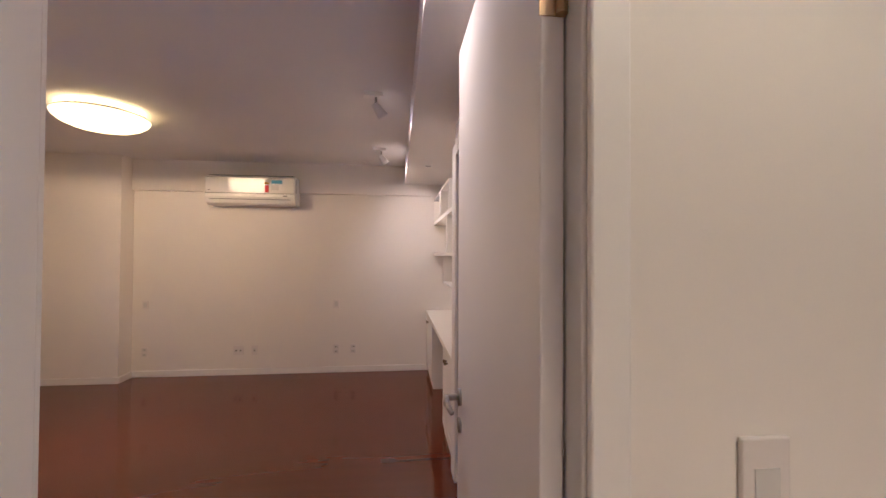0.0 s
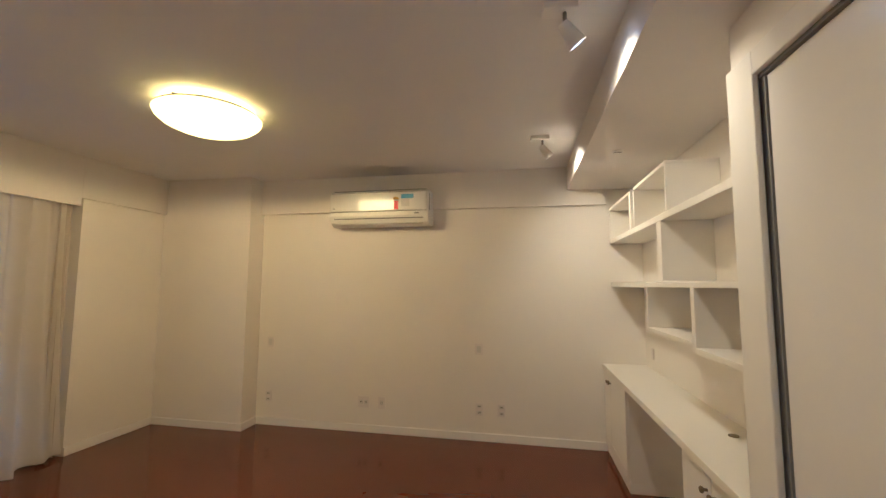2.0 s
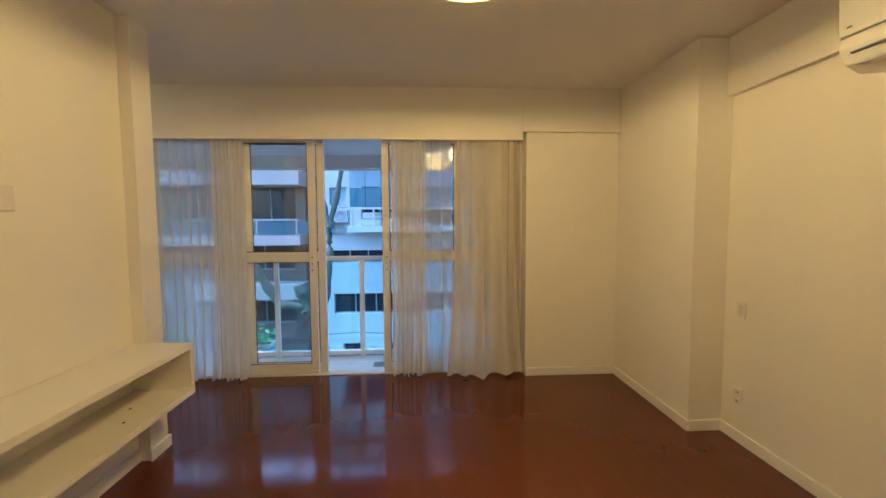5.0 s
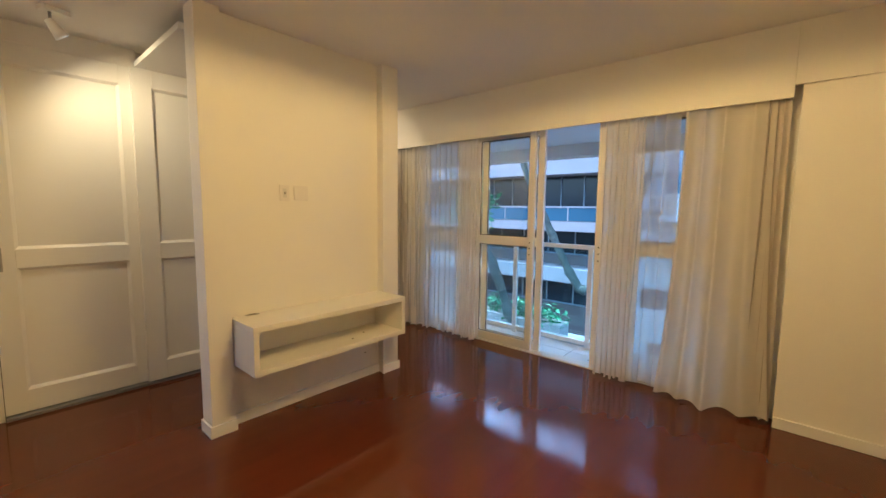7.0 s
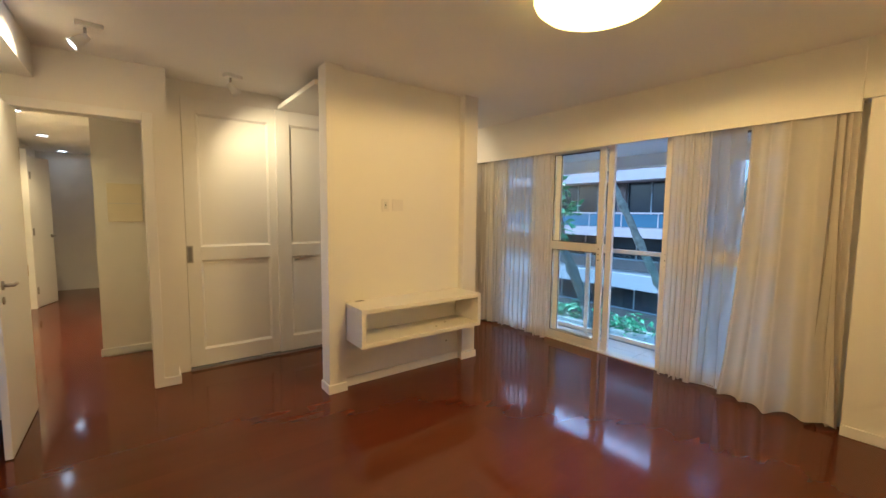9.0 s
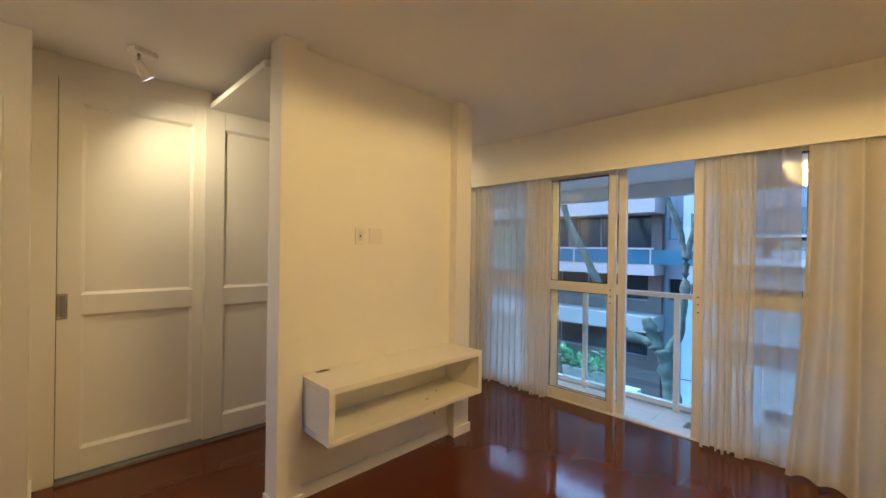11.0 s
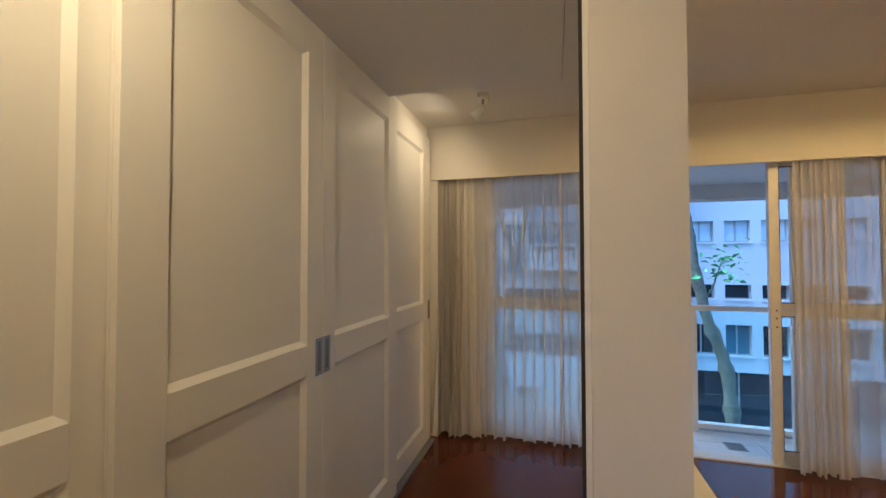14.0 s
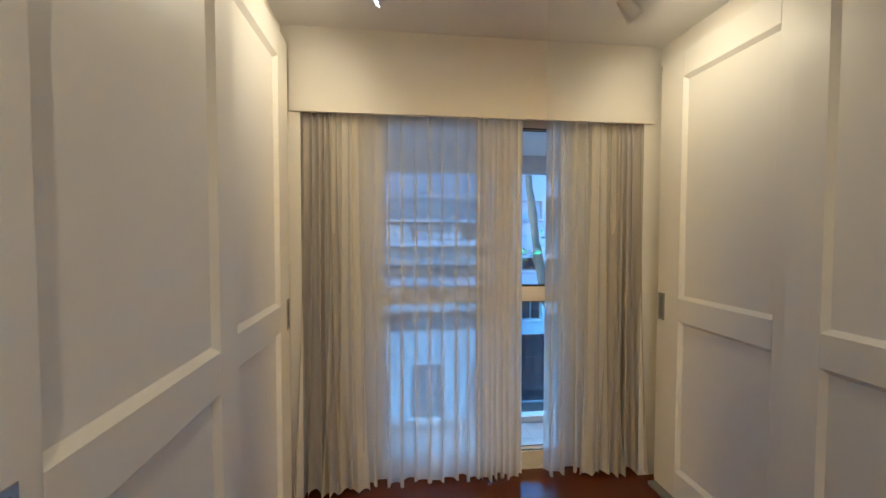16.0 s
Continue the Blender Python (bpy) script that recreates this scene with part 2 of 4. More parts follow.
structure("beam_east", bm, WALL, "white painted dropped beam over the desk", "beam")
# east wall with the bathroom doorway and the desk recess
bm = B(0.56, 0.70, 3.04, NORTH, -0.2, SOFFIT)
box(bm, 0.215, 0.56, 2.985, 3.06, -0.2, SOFFIT)
box(bm, 0.215, 0.33, 2.08, 2.985, 2.10, SOFFIT)
box(bm, 0.215, 0.33, 0.98, 1.42, -0.2, SOFFIT)
box(bm, 0.215, 0.33, 1.42, 2.08, 2.10, SOFFIT)
structure("wall_east", bm, WALL, "white painted wall with the sliding bathroom door")
# wall of the entrance doorway
bm = B(0.075, 1.5, 0.85, 0.968, -0.2, CEILING)
box(bm, -0.818, -0.662, 0.66, 0.968, -0.2, CEILING)
box(bm, -0.662, 0.075, 0.85, 0.968, 2.115, CEILING)
box(bm, -0.9245, -0.818, 0.55, 0.72, -0.2, CEILING)
structure("wall_south", bm, WALL, "cream-white painted wall round the bedroom doorway")
bm = B(-4.6, -0.92, 0.0, 0.1, -0.2, CEILING)
box(bm, -4.6, -1.732, 0.1, 0.655, 2.42, CEILING)
box(bm, -1.732, -0.82, 0.1, 0.698, 2.396, CEILING)
box(bm, -4.6, -4.22, 0.1, 0.75, -0.2, CEILING)
structure("wall_wardrobe_back", bm, WALL, "white painted wall behind the wardrobe")
# hallway
bm = B(-1.2, -0.277, -0.32, -0.2, -0.2, 2.42)
box(bm, -0.39, -0.277, -4.85, -0.32, -0.2, 2.42)
box(bm, -1.2, -1.08, -0.2, 0.55, -0.2, 2.42)
structure("wall_hall_west", bm, WALL, "cream-white painted hallway wall")
bm = B(0.72, 0.84, -3.0, 0.2, -0.2, 2.42)
box(bm, 0.84, 1.6, 0.08, 0.2, -0.2, 2.42)
box(bm, 1.5, 1.6, 0.2, 0.97, -0.2, 2.42)
box(bm, 0.72, 0.84, -4.83, -3.0, -0.2, 2.42)
structure("wall_hall_east", bm, WALL, "cream-white painted hallway wall")
bm = B(-0.4, 1.6, -4.98, -4.83, -0.2, 2.42)
box(bm, 0.655, 0.72, -3.26, -3.20, -0.2, 2.42)
box(bm, 1.5, 1.6, -4.83, -0.1, -0.2, 2.42)
structure("wall_hall_end", bm, WALL, "painted end wall of the hallway behind an open doorway")
bm = B(-1.1, 1.7, -5.7, 0.0, 2.40, 2.55)
box(bm, -0.8175, 1.7, 0.0005, 0.848, 2.40, 2.52)
structure("ceiling_hall", bm, CEIL, "lowered white hallway ceiling with downlights", "ceiling")
# bathroom beyond the sliding door
bm = B(0.34, 2.0, 0.99, 1.06, -0.1, 2.4)
box(bm, 1.9, 2.0, 1.06, 3.0, -0.1, 1.2)
box(bm, 1.9, 2.0, 1.06, 1.3, 1.2, 2.3)
box(bm, 1.9, 2.0, 2.6, 3.0, 1.2, 2.3)
box(bm, 1.9, 2.0, 1.3, 2.6, 2.15, 2.3)
box(bm, 0.70, 2.0, 2.98, 3.06, -0.1, 2.4)
box(bm, 0.33, 2.0, 0.99, 3.06, 2.3, 2.4)
box(bm, 0.33, 2.0, 0.99, 3.06, -0.1, -0.002)
structure("wall_bathroom", bm, TILE, "pale tiled bathroom wall beyond the sliding door")

# skirting boards
def skirting(name, x0, x1, y0, y1):
    bm = B(x0, x1, y0, y1, 0.0, 0.072, bevel=0.003)
    return structure(name, bm, TRIM, "white painted wooden skirting board", "skirting")


skirting("baseboard_north", -3.205, 0.215, NORTH - 0.016, NORTH)
skirting("baseboard_column_front", WEST + 0.016, -3.190, 5.206, 5.222)
skirting("baseboard_column_side", -3.205, -3.189, 5.2225, NORTH - 0.0165)
skirting("baseboard_west", WEST, WEST + 0.016, 4.40, 5.2055)
skirting("baseboard_stub", -0.834, -0.71, 0.968, 0.982)
skirting("baseboard_stub_side", -0.834, -0.818, 0.70, 0.9675)
skirting("baseboard_hall", -1.08, -0.262, -0.2, -0.185)

# ---------------------------------------------------------------- entrance door
def casing(name, boxes, label):
    bm = bmesh.new()
    for b in boxes:
        box(bm, *b, bevel=0.004)
    return structure(name, bm, TRIM, label, "door frame")


casing("door_1_frame", [(-0.72, -0.654, 0.968, 0.982, 0, 2.165), (0.075, 0.14, 0.968, 0.982, 0, 2.165), (-0.654, 0.075, 0.968, 0.982, 2.10, 2.165),
                        (-0.6615, -0.650, 0.85, 0.9675, 0, 2.10), (0.066, 0.078, 0.85, 0.9675, 0, 2.10), (-0.650, 0.064, 0.85, 0.9675, 2.10, 2.114),
                        (-0.72, -0.654, 0.836, 0.8495, 0, 2.165), (0.070, 0.124, 0.836, 0.8495, 0, 2.165), (-0.654, 0.070, 0.836, 0.8495, 2.10, 2.165)],
       "white painted door frame with flat casings")


def lever(parent, x, y, z, side, way):
    """A lever on a round rose: side is the leaf's face (-1 or 1 along x), way the end it points to along y."""
    bm = bmesh.new()
    tube(bm, (x, y, z), (x + side * 0.008, y, z), 0.026, sides=24)
    tube(bm, (x, y, z), (x + side * 0.05, y, z), 0.010)
    tube(bm, (x + side * 0.045, y, z), (x + side * 0.05, y + way * 0.06, z + 0.002), 0.0095)
    tube(bm, (x + side * 0.05, y + way * 0.058, z + 0.002), (x + side * 0.042, y + way * 0.115, z - 0.004), 0.009, 0.007)
    part("door_handle", bm, STEEL, parent, "brushed steel lever handle", True)
    bm = bmesh.new()
    tube(bm, (x, y, z - 0.085), (x + side * 0.007, y, z - 0.085), 0.022, sides=24)
    box(bm, x + side * 0.006, x + side * 0.0085, y - 0.003, y + 0.003, z - 0.095, z - 0.08)
    part("keyhole_plate", bm, STEEL, parent, "", True)


door = thing("door_1", (0.05, 0.9, 0.006), "white painted flush door standing open with steel lever", "door")
part("leaf", B(0.028, 0.063, 0.90, 1.655, 0.008, 2.085, bevel=0.003), DOORW, door)
lever(door, 0.028, 1.595, 0.995, -1, -1)
lever(door, 0.063, 1.595, 0.995, 1, -1)
part("latch_plate", B(0.038, 0.058, 1.6545, 1.6565, 0.90, 1.06), STEEL, door)
part("strike_bolt", B(0.042, 0.054, 1.656, 1.664, 0.985, 1.005), BRASS, door)
for z in (0.25, 1.0, 1.80):
    bm = bmesh.new()
    tube(bm, (0.056, 0.892, z - 0.04), (0.056, 0.892, z + 0.04), 0.008)
    box(bm, 0.026, 0.064, 0.8975, 0.8995, z - 0.04, z + 0.04)
    part("hinge", bm, BRASS, door, "aged brass hinge")

lamp("bathroom_window_daylight", "AREA", look((1.95, 1.95, 1.675), (0.3, 1.95, 1.675)), 0.5, (0.95, 0.97, 1.0), wide=0.94)

# sliding bathroom door in its frame
casing("door_2_frame", [(0.196, 0.2145, 2.905, 3.058, 0, 2.145), (0.196, 0.2145, 1.30, 1.42, 0, 2.145), (0.196, 0.2145, 1.42, 2.905, 2.065, 2.145),
                        (0.2155, 0.33, 2.92, 2.984, 0, 2.09), (0.2155, 0.33, 1.421, 1.45, 0, 2.09)], "white painted frame of the sliding bathroom door")
slide = thing("door_2", (0.24, 2.5, 0.005), "white sliding bathroom door standing half open", "door")
part("leaf", B(0.228, 0.262, 2.180, 2.888, 0.008, 2.055, bevel=0.003), DOORW, slide)
part("seal", B(0.222, 0.30, 2.8885, 2.9195, 0.008, 2.0555), GREY, slide, "dark grey rubber seal")
part("top_track", B(0.2155, 0.33, 1.452, 2.918, 2.056, 2.0995), GREY, slide, "dark grey metal track")
bm = bmesh.new()
box(bm, 0.2245, 0.230, 2.245, 2.290, 0.87, 1.05, bevel=0.002)
pull = part("recessed_pull", bm, STEEL, slide, "long steel recessed pull")
part("pull_recess", B(0.2235, 0.2265, 2.255, 2.281, 0.885, 1.035), GREY, pull)
part("lock_plate", B(0.236, 0.254, 2.1785, 2.1805, 0.86, 1.02), STEEL, slide)

# ---------------------------------------------------------------- small wall plates
def plate(name, label, centre, w, h, normal, holes):
    """A wall plate with inserts; normal is '+y', '-y' or '-x' style facing."""
    x, y, z = centre
    ob = thing(name, centre, label, "socket" if "socket" in name else "switch", "wall plates")
    s = 1 if normal[0] == "+" else -1
    bm = bmesh.new()
    if normal[1] == "y":
        box(bm, x - w / 2, x + w / 2, min(y, y + s * 0.009), max(y, y + s * 0.009), z - h / 2, z + h / 2, bevel=0.003)
    else:
        box(bm, min(x, x + s * 0.009), max(x, x + s * 0.009), y - w / 2, y + w / 2, z - h / 2, z + h / 2, bevel=0.003)
    part("cover", bm, PLATE, ob)
    for du, dz, hw, hh, mat in holes:
        bm = bmesh.new()
        if normal[1] == "y":
            box(bm, x + du - hw, x + du + hw, min(y + s * 0.008, y + s * 0.0108), max(y + s * 0.008, y + s * 0.0108), z + dz - hh, z + dz + hh, bevel=0.001)
        else:
            box(bm, min(x + s * 0.008, x + s * 0.0108), max(x + s * 0.008, x + s * 0.0108), y + du - hw, y + du + hw, z + dz - hh, z + dz + hh, bevel=0.001)
        part("insert", bm, mat, ob)
    return ob


TWO_V = [(0, 0.028, 0.02, 0.014, PLASTIC2), (0, -0.028, 0.02, 0.014, PLASTIC2), (0, 0.028, 0.012, 0.0045, DARK), (0, -0.028, 0.012, 0.0045, DARK)]
TWO_H = [(-0.025, 0.0, 0.016, 0.018, PLASTIC2), (0.025, 0.0, 0.016, 0.018, PLASTIC2), (-0.025, 0, 0.011, 0.0045, DARK), (0.025, 0, 0.011, 0.0045, DARK)]
ONE = [(0, 0, 0.016, 0.022, PLASTIC2), (0, 0, 0.011, 0.0045, DARK)]
NW = NORTH - 0.0005
plate("wall_socket", "white plastic wall socket low on the cream wall", (-3.065, NW, 0.285), 0.068, 0.108, "-y", TWO_V)
plate("wall_socket", "white plastic double wall socket low on the cream wall", (-2.03, NW, 0.286), 0.115, 0.108, "-y", TWO_H)
plate("wall_socket", "white plastic single wall socket low on the cream wall", (-1.846, NW, 0.286), 0.07, 0.11, "-y", ONE)
plate("wall_socket", "white plastic wall socket low on the cream wall", (-0.897, NW, 0.282), 0.068, 0.11, "-y", TWO_V)
plate("wall_socket", "white plastic wall socket low on the cream wall", (-0.694, NW, 0.283), 0.068, 0.11, "-y", TWO_V)
plate("wall_switch", "white plastic bedside switch plate on the cream wall", (-3.064, NW, 0.832), 0.068, 0.105, "-y", [(0, 0, 0.02, 0.03, PLASTIC2)])
plate("wall_switch", "white plastic bedside switch plate on the cream wall", (-0.90, NW, 0.829), 0.075, 0.105, "-y", [(0, 0, 0.02, 0.03, PLASTIC2)])
plate("wall_switch", "white plastic light switch beside the bedroom door", (0.312, 0.8495, 1.135), 0.07, 0.115, "-y", [(0, -0.01, 0.018, 0.028, PLASTIC2)])

# ---------------------------------------------------------------- air conditioner
ac = thing("air_conditioner", (-1.84, 5.20, 2.02), "white wall-mounted split air conditioner with energy sticker", "air conditioner")
AX0, AX1 = -2.33, -1.345
prof = [(5.449, 2.0), (5.30, 1.988), (5.235, 2.02), (5.205, 2.08), (5.2085, 2.295), (5.230, 2.325), (5.449, 2.33)]
bm = bmesh.new()
ends = []
for x in (AX0, AX1):
    ends.append([bm.verts.new((x, y, z)) for y, z in prof])
for k in range(len(prof)):
    j = (k + 1) % len(prof)
    bm.faces.new((ends[0][k], ends[0][j], ends[1][j], ends[1][k]))
bm.faces.new(ends[0]), bm.faces.new(ends[1])
bmesh.ops.bevel(bm, geom=list(bm.edges), offset=0.008, segments=2, profile=0.5, affect="EDGES")
GLOSSY = material("glossy_white_plastic", (0.80, 0.79, 0.75), 0.05, coat=0.0, vary=0.02, spec=0.35)
LEAN = Matrix.Translation((0, 5.199, 2.125)) @ Matrix.Rotation(0.062, 4, "X") @ Matrix.Translation((0, -5.199, -2.125))


def leaning(bm):
    bmesh.ops.transform(bm, matrix=LEAN, verts=bm.verts)
    return bm


part("body", bm, PLASTIC, ac)
part("top_seam", B(AX0 + 0.02, AX1 - 0.10, 5.206, 5.222, 2.3005, 2.307), GREY, ac)
part("front_panel", leaning(B(AX0 + 0.012, AX1 - 0.012, 5.192, 5.206, 2.125, 2.30, bevel=0.005)), GLOSSY, ac, "glossy white front panel")
part("panel_seam", B(AX0 + 0.01, AX1 - 0.01, 5.2005, 5.2025, 2.119, 2.1235), GREY, ac)
part("air_flap", B(AX0 + 0.06, AX1 - 0.06, 5.222, 5.290, 2.006, 2.013), PLASTIC2, ac, "louvred outlet flap")
part("outlet_slot", B(AX0 + 0.05, AX1 - 0.05, 5.203, 5.225, 2.052, 2.058), GREY, ac)
part("top_grille", B(AX0 + 0.03, AX1 - 0.03, 5.24, 5.43, 2.329, 2.334), GRILLE, ac, "grey intake grille")
part("end_slot", B(AX1 - 0.001, AX1 + 0.002, 5.25, 5.265, 2.13, 2.29), GREY, ac)
part("display_mark", B(AX1 - 0.13, AX1 - 0.08, 5.1905, 5.1925, 2.09, 2.10), GREY, ac)
st = part("energy_sticker", leaning(B(-1.67, -1.63, 5.1895, 5.1925, 2.135, 2.215)), RED, ac, "red energy rating tag")
bm = bmesh.new()
tube(bm, (-1.65, 5.1925, 2.235), (-1.65, 5.1893, 2.23), 0.027, sides=24)
part("sticker_medal", leaning(bm), YELLOW, st, "round yellow medal")
part("label_sticker", leaning(B(-1.60, -1.48, 5.190, 5.1925, 2.235, 2.275)), BLUE, ac, "blue efficiency label")
part("label_sticker", leaning(B(-1.60, -1.52, 5.190, 5.1925, 2.16, 2.228)), PLASTIC2, ac, "pale grey specification label")
part("brand_mark", leaning(B(-2.285, -2.265, 5.190, 5.1925, 2.15, 2.158)), GREY, ac)

# ---------------------------------------------------------------- lamps
DX, DY = -2.388, 3.69
dome = thing("ceiling_lamp", (DX, DY, 2.365), "large round opal glass ceiling lamp, lit warm yellow", "ceiling lamp")
bm = bmesh.new()
lathe(bm, [(0.0, 0.0), (0.10, 0.004), (0.20, 0.016), (0.255, 0.040), (0.290, 0.070), (0.300, 0.092)], Matrix.Translation((DX, DY, 2.365)), 64)
shade = part("shade", bm, DOME, dome, "glowing opal glass bowl", True)
bm = bmesh.new()
lathe(bm, [(0.3005, 0.0915), (0.297, 0.102), (0.288, 0.108), (0.25, 0.112)], Matrix.Translation((DX, DY, 2.365)), 64)
part("rim", bm, TRIM, dome, "white opal glass rim", True)
bm = bmesh.new()
lathe(bm, [(0.0, 0.11), (0.17, 0.11), (0.17, 0.1568), (0.0, 0.1568)], Matrix.Translation((DX, DY, 2.365)), 40)
part("base_plate", bm, TRIM, dome)
for a in (0.6, 2.7, 4.8):
    c, s = math.cos(a), math.sin(a)
    bm = bmesh.new()
    tube(bm, (DX + 0.305 * c, DY + 0.305 * s, 2.468), (DX + 0.17 * c, DY + 0.17 * s, 2.50), 0.006)
    part("clip", bm, STEEL, dome)
lamp("ceiling_lamp_light", "SPOT", pose(DX, DY, 2.35), 29, WARM, spread=179, blend=0.005, size=0.25)
lamp("ceiling_lamp_bulb", "POINT", pose(DX, DY, 2.44), 0.26, (1.0, 0.62, 0.006), size=0.03)


def spotlight(place, aim, watts, plate_turn=0.0, wide=115):
    x, y, z = place
    ob = thing("spotlight", place, "white adjustable ceiling spotlight on a rectangular plate, lit", "spotlight", "ceiling spotlights")
    c, s = math.cos(plate_turn), math.sin(plate_turn)
    bm = B(-0.065, 0.065, -0.035, 0.035, -0.028, -0.0005, bevel=0.003)
    bmesh.ops.transform(bm, matrix=Matrix.Translation(place) @ Matrix.Rotation(plate_turn, 4, "Z"), verts=bm.verts)
    part("ceiling_plate", bm, TRIM, ob)
    bm = bmesh.new()
    joint = Vector((x + 0.02 * c, y + 0.02 * s, z - 0.085))
    tube(bm, (joint.x, joint.y, z - 0.027), joint, 0.008)
    bmesh.ops.create_uvsphere(bm, u_segments=12, v_segments=8, radius=0.013, matrix=Matrix.Translation(joint))
    part("stem", bm, STEEL, ob, "", True)
    d = (Vector(aim) - joint).normalized()
    m = Matrix.Translation(joint) @ d.to_track_quat("Z", "Y").to_matrix().to_4x4()
    bm = bmesh.new()
    lathe(bm, [(0.0, -0.02), (0.020, -0.016), (0.026, 0.01), (0.032, 0.05), (0.038, 0.085), (0.0345, 0.085), (0.030, 0.06)], m, 24)
    head = part("spot_head", bm, TRIM, ob, "", True)
    bm = bmesh.new()
    lathe(bm, [(0.0, 0.078), (0.031, 0.072)], m, 24)
    part("bulb", bm, BULB, head, "glowing bulb face", True)
    lamp("spotlight_light", "SPOT", look(joint + d * 0.095, joint + d), watts, SPOT, spread=wide, blend=1.0, size=0.03)
    return ob


spotlight((-0.338, 3.135, CEILING), (0.35, 3.45, 1.55), 6, 0.1, 125)
spotlight((-0.356, 4.572, CEILING), (0.35, 4.80, 1.50), 9.5, 0.1, 155)
spotlight((-0.415, 1.59, CEILING), (0.25, 1.70, 1.85), 9, 0.1)
spotlight((-1.264, 1.123, CEILING), (-2.45, 0.97, 0.8), 7.2, 0.4, 160)
spotlight((-3.678, 1.222, CEILING), (-3.74, 0.71, 1.98), 2.4, 0.1, 174)

# The first downlight listed is unseen, added to light the panel wall.
ADDED_HALL_Y = 0.30
for hx, y in ((0.42, ADDED_HALL_Y), (0.34, -0.98), (0.35, -2.70), (0.352, -4.50)):
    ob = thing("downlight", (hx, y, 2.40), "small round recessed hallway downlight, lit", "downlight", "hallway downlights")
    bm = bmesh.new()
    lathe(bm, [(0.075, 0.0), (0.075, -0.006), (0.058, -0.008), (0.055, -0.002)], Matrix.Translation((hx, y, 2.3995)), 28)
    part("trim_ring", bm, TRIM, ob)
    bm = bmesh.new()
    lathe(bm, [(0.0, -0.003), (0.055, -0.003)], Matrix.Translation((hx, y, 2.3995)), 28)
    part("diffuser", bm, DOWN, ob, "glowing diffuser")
lamp("hall_light", "SPOT", look((0.36, -0.985, 2.385), (0.36, -0.985, 0)), 34, (1.0, 0.60, 0.19), spread=130, blend=0.6, size=0.05)
lamp("hall_light", "SPOT", look((0.36, -2.757, 2.385), (0.36, -2.757, 0)), 9, (1.0, 0.60, 0.19), spread=120, blend=0.6, size=0.05)
# Lamp of the unseen downlight added near the bedroom door.
lamp("hall_light", "SPOT", look((0.42, ADDED_HALL_Y, 2.385), (0.10, ADDED_HALL_Y, 0)), 6.5, (1.0, 0.62, 0.16), spread=124, blend=0.6, size=0.05)

# cap under the beam
ob = thing("beam_vent_cap", (0.13, 4.335, SOFFIT), "small white cap with a grey slot under the beam", "cap")
bm = bmesh.new()
tube(bm, (0.13, 4.335, SOFFIT - 0.006), (0.13, 4.335, SOFFIT - 0.0005), 0.035, sides=24)
part("cap", bm, TRIM, ob)
part("slot", B(0.105, 0.155, 4.327, 4.343, SOFFIT - 0.008, SOFFIT - 0.0055), GREY, ob)

# ---------------------------------------------------------------- desk and shelves in the recess
RX, RB = 0.205, 0.5585
desk = thing("desk_top", (0.38, 4.2, 0.70), "long white laminate desk top along the recess", "desk")
part("worktop", B(0.195, RB, 3.062, NORTH - 0.001, 0.705, 0.742, bevel=0.003), SHELF, desk)
bm = bmesh.new()
tube(bm, (0.45, 3.72, 0.7425), (0.45, 3.72, 0.747), 0.022, sides=20)
part("cable_cap", bm, BRONZE, desk, "brown cable grommet")


def knob(parent, x, y, z):
    bm = bmesh.new()
    tube(bm, (x, y, z), (x - 0.018, y, z), 0.006)
    lathe(bm, [(0.0, 0.03), (0.010, 0.028), (0.014, 0.022), (0.011, 0.016), (0.006, 0.012)], Matrix.Translation((x, y, z)) @ Matrix.Rotation(-math.pi / 2, 4, "Y"), 16)
    part("knob", bm, BRONZE, parent, "dark bronze knob", True)


def base_cabinet(y0, y1, ym):
    ob = thing("base_cabinet", (0.38, (y0 + y1) / 2, 0), "white two-door base cabinet under the desk top", "cabinet", "desk cabinets")
    part("body", B(0.226, RB, y0, y1, 0.07, 0.704), LACQUER, ob)
    part("plinth", B(0.222, RB, y0, y1, 0.001, 0.0695), TRIM, ob)
    for a, b, k in ((y0, ym, ym - 0.035), (ym, y1, ym + 0.035)):
        d = part("door", B(0.206, 0.2255, a + 0.002, b - 0.002, 0.075, 0.698, bevel=0.002), LACQUER, ob)
        part("bottom_rail", B(0.2025, 0.2065, a + 0.03, b - 0.03, 0.10, 0.15, bevel=0.0015), LACQUER, d)
        knob(d, 0.206, k, 0.635)
    return ob


base_cabinet(4.70, NORTH - 0.018, 5.20)
base_cabinet(3.062, 3.655, 3.363)

plate("wall_socket", "white plastic socket on the wall above the desk", (RB, 3.81, 0.82), 0.045, 0.085, "-x", [])
plate("wall_socket", "white plastic socket on the wall above the desk", (RB, 5.25, 0.87), 0.06, 0.09, "-x", [])
unit = thing("wall_shelf", (0.42, 4.2, 1.1), "staggered white laminate wall shelves with open boxes, empty", "shelf")
SF, SB = 0.285, 0.5585
for y0, y1, z0, z1 in ((3.062, NORTH - 0.02, 1.80, 1.838), (4.41, NORTH - 0.02, 1.417, 1.457), (3.062, 4.41, 1.420, 1.446), (3.062, 3.65, 1.118, 1.145), (3.69, 4.39, 1.148, 1.168)):
    part("board", B(SF, SB, y0, y1, z0, z1, bevel=0.002), SHELF, unit)
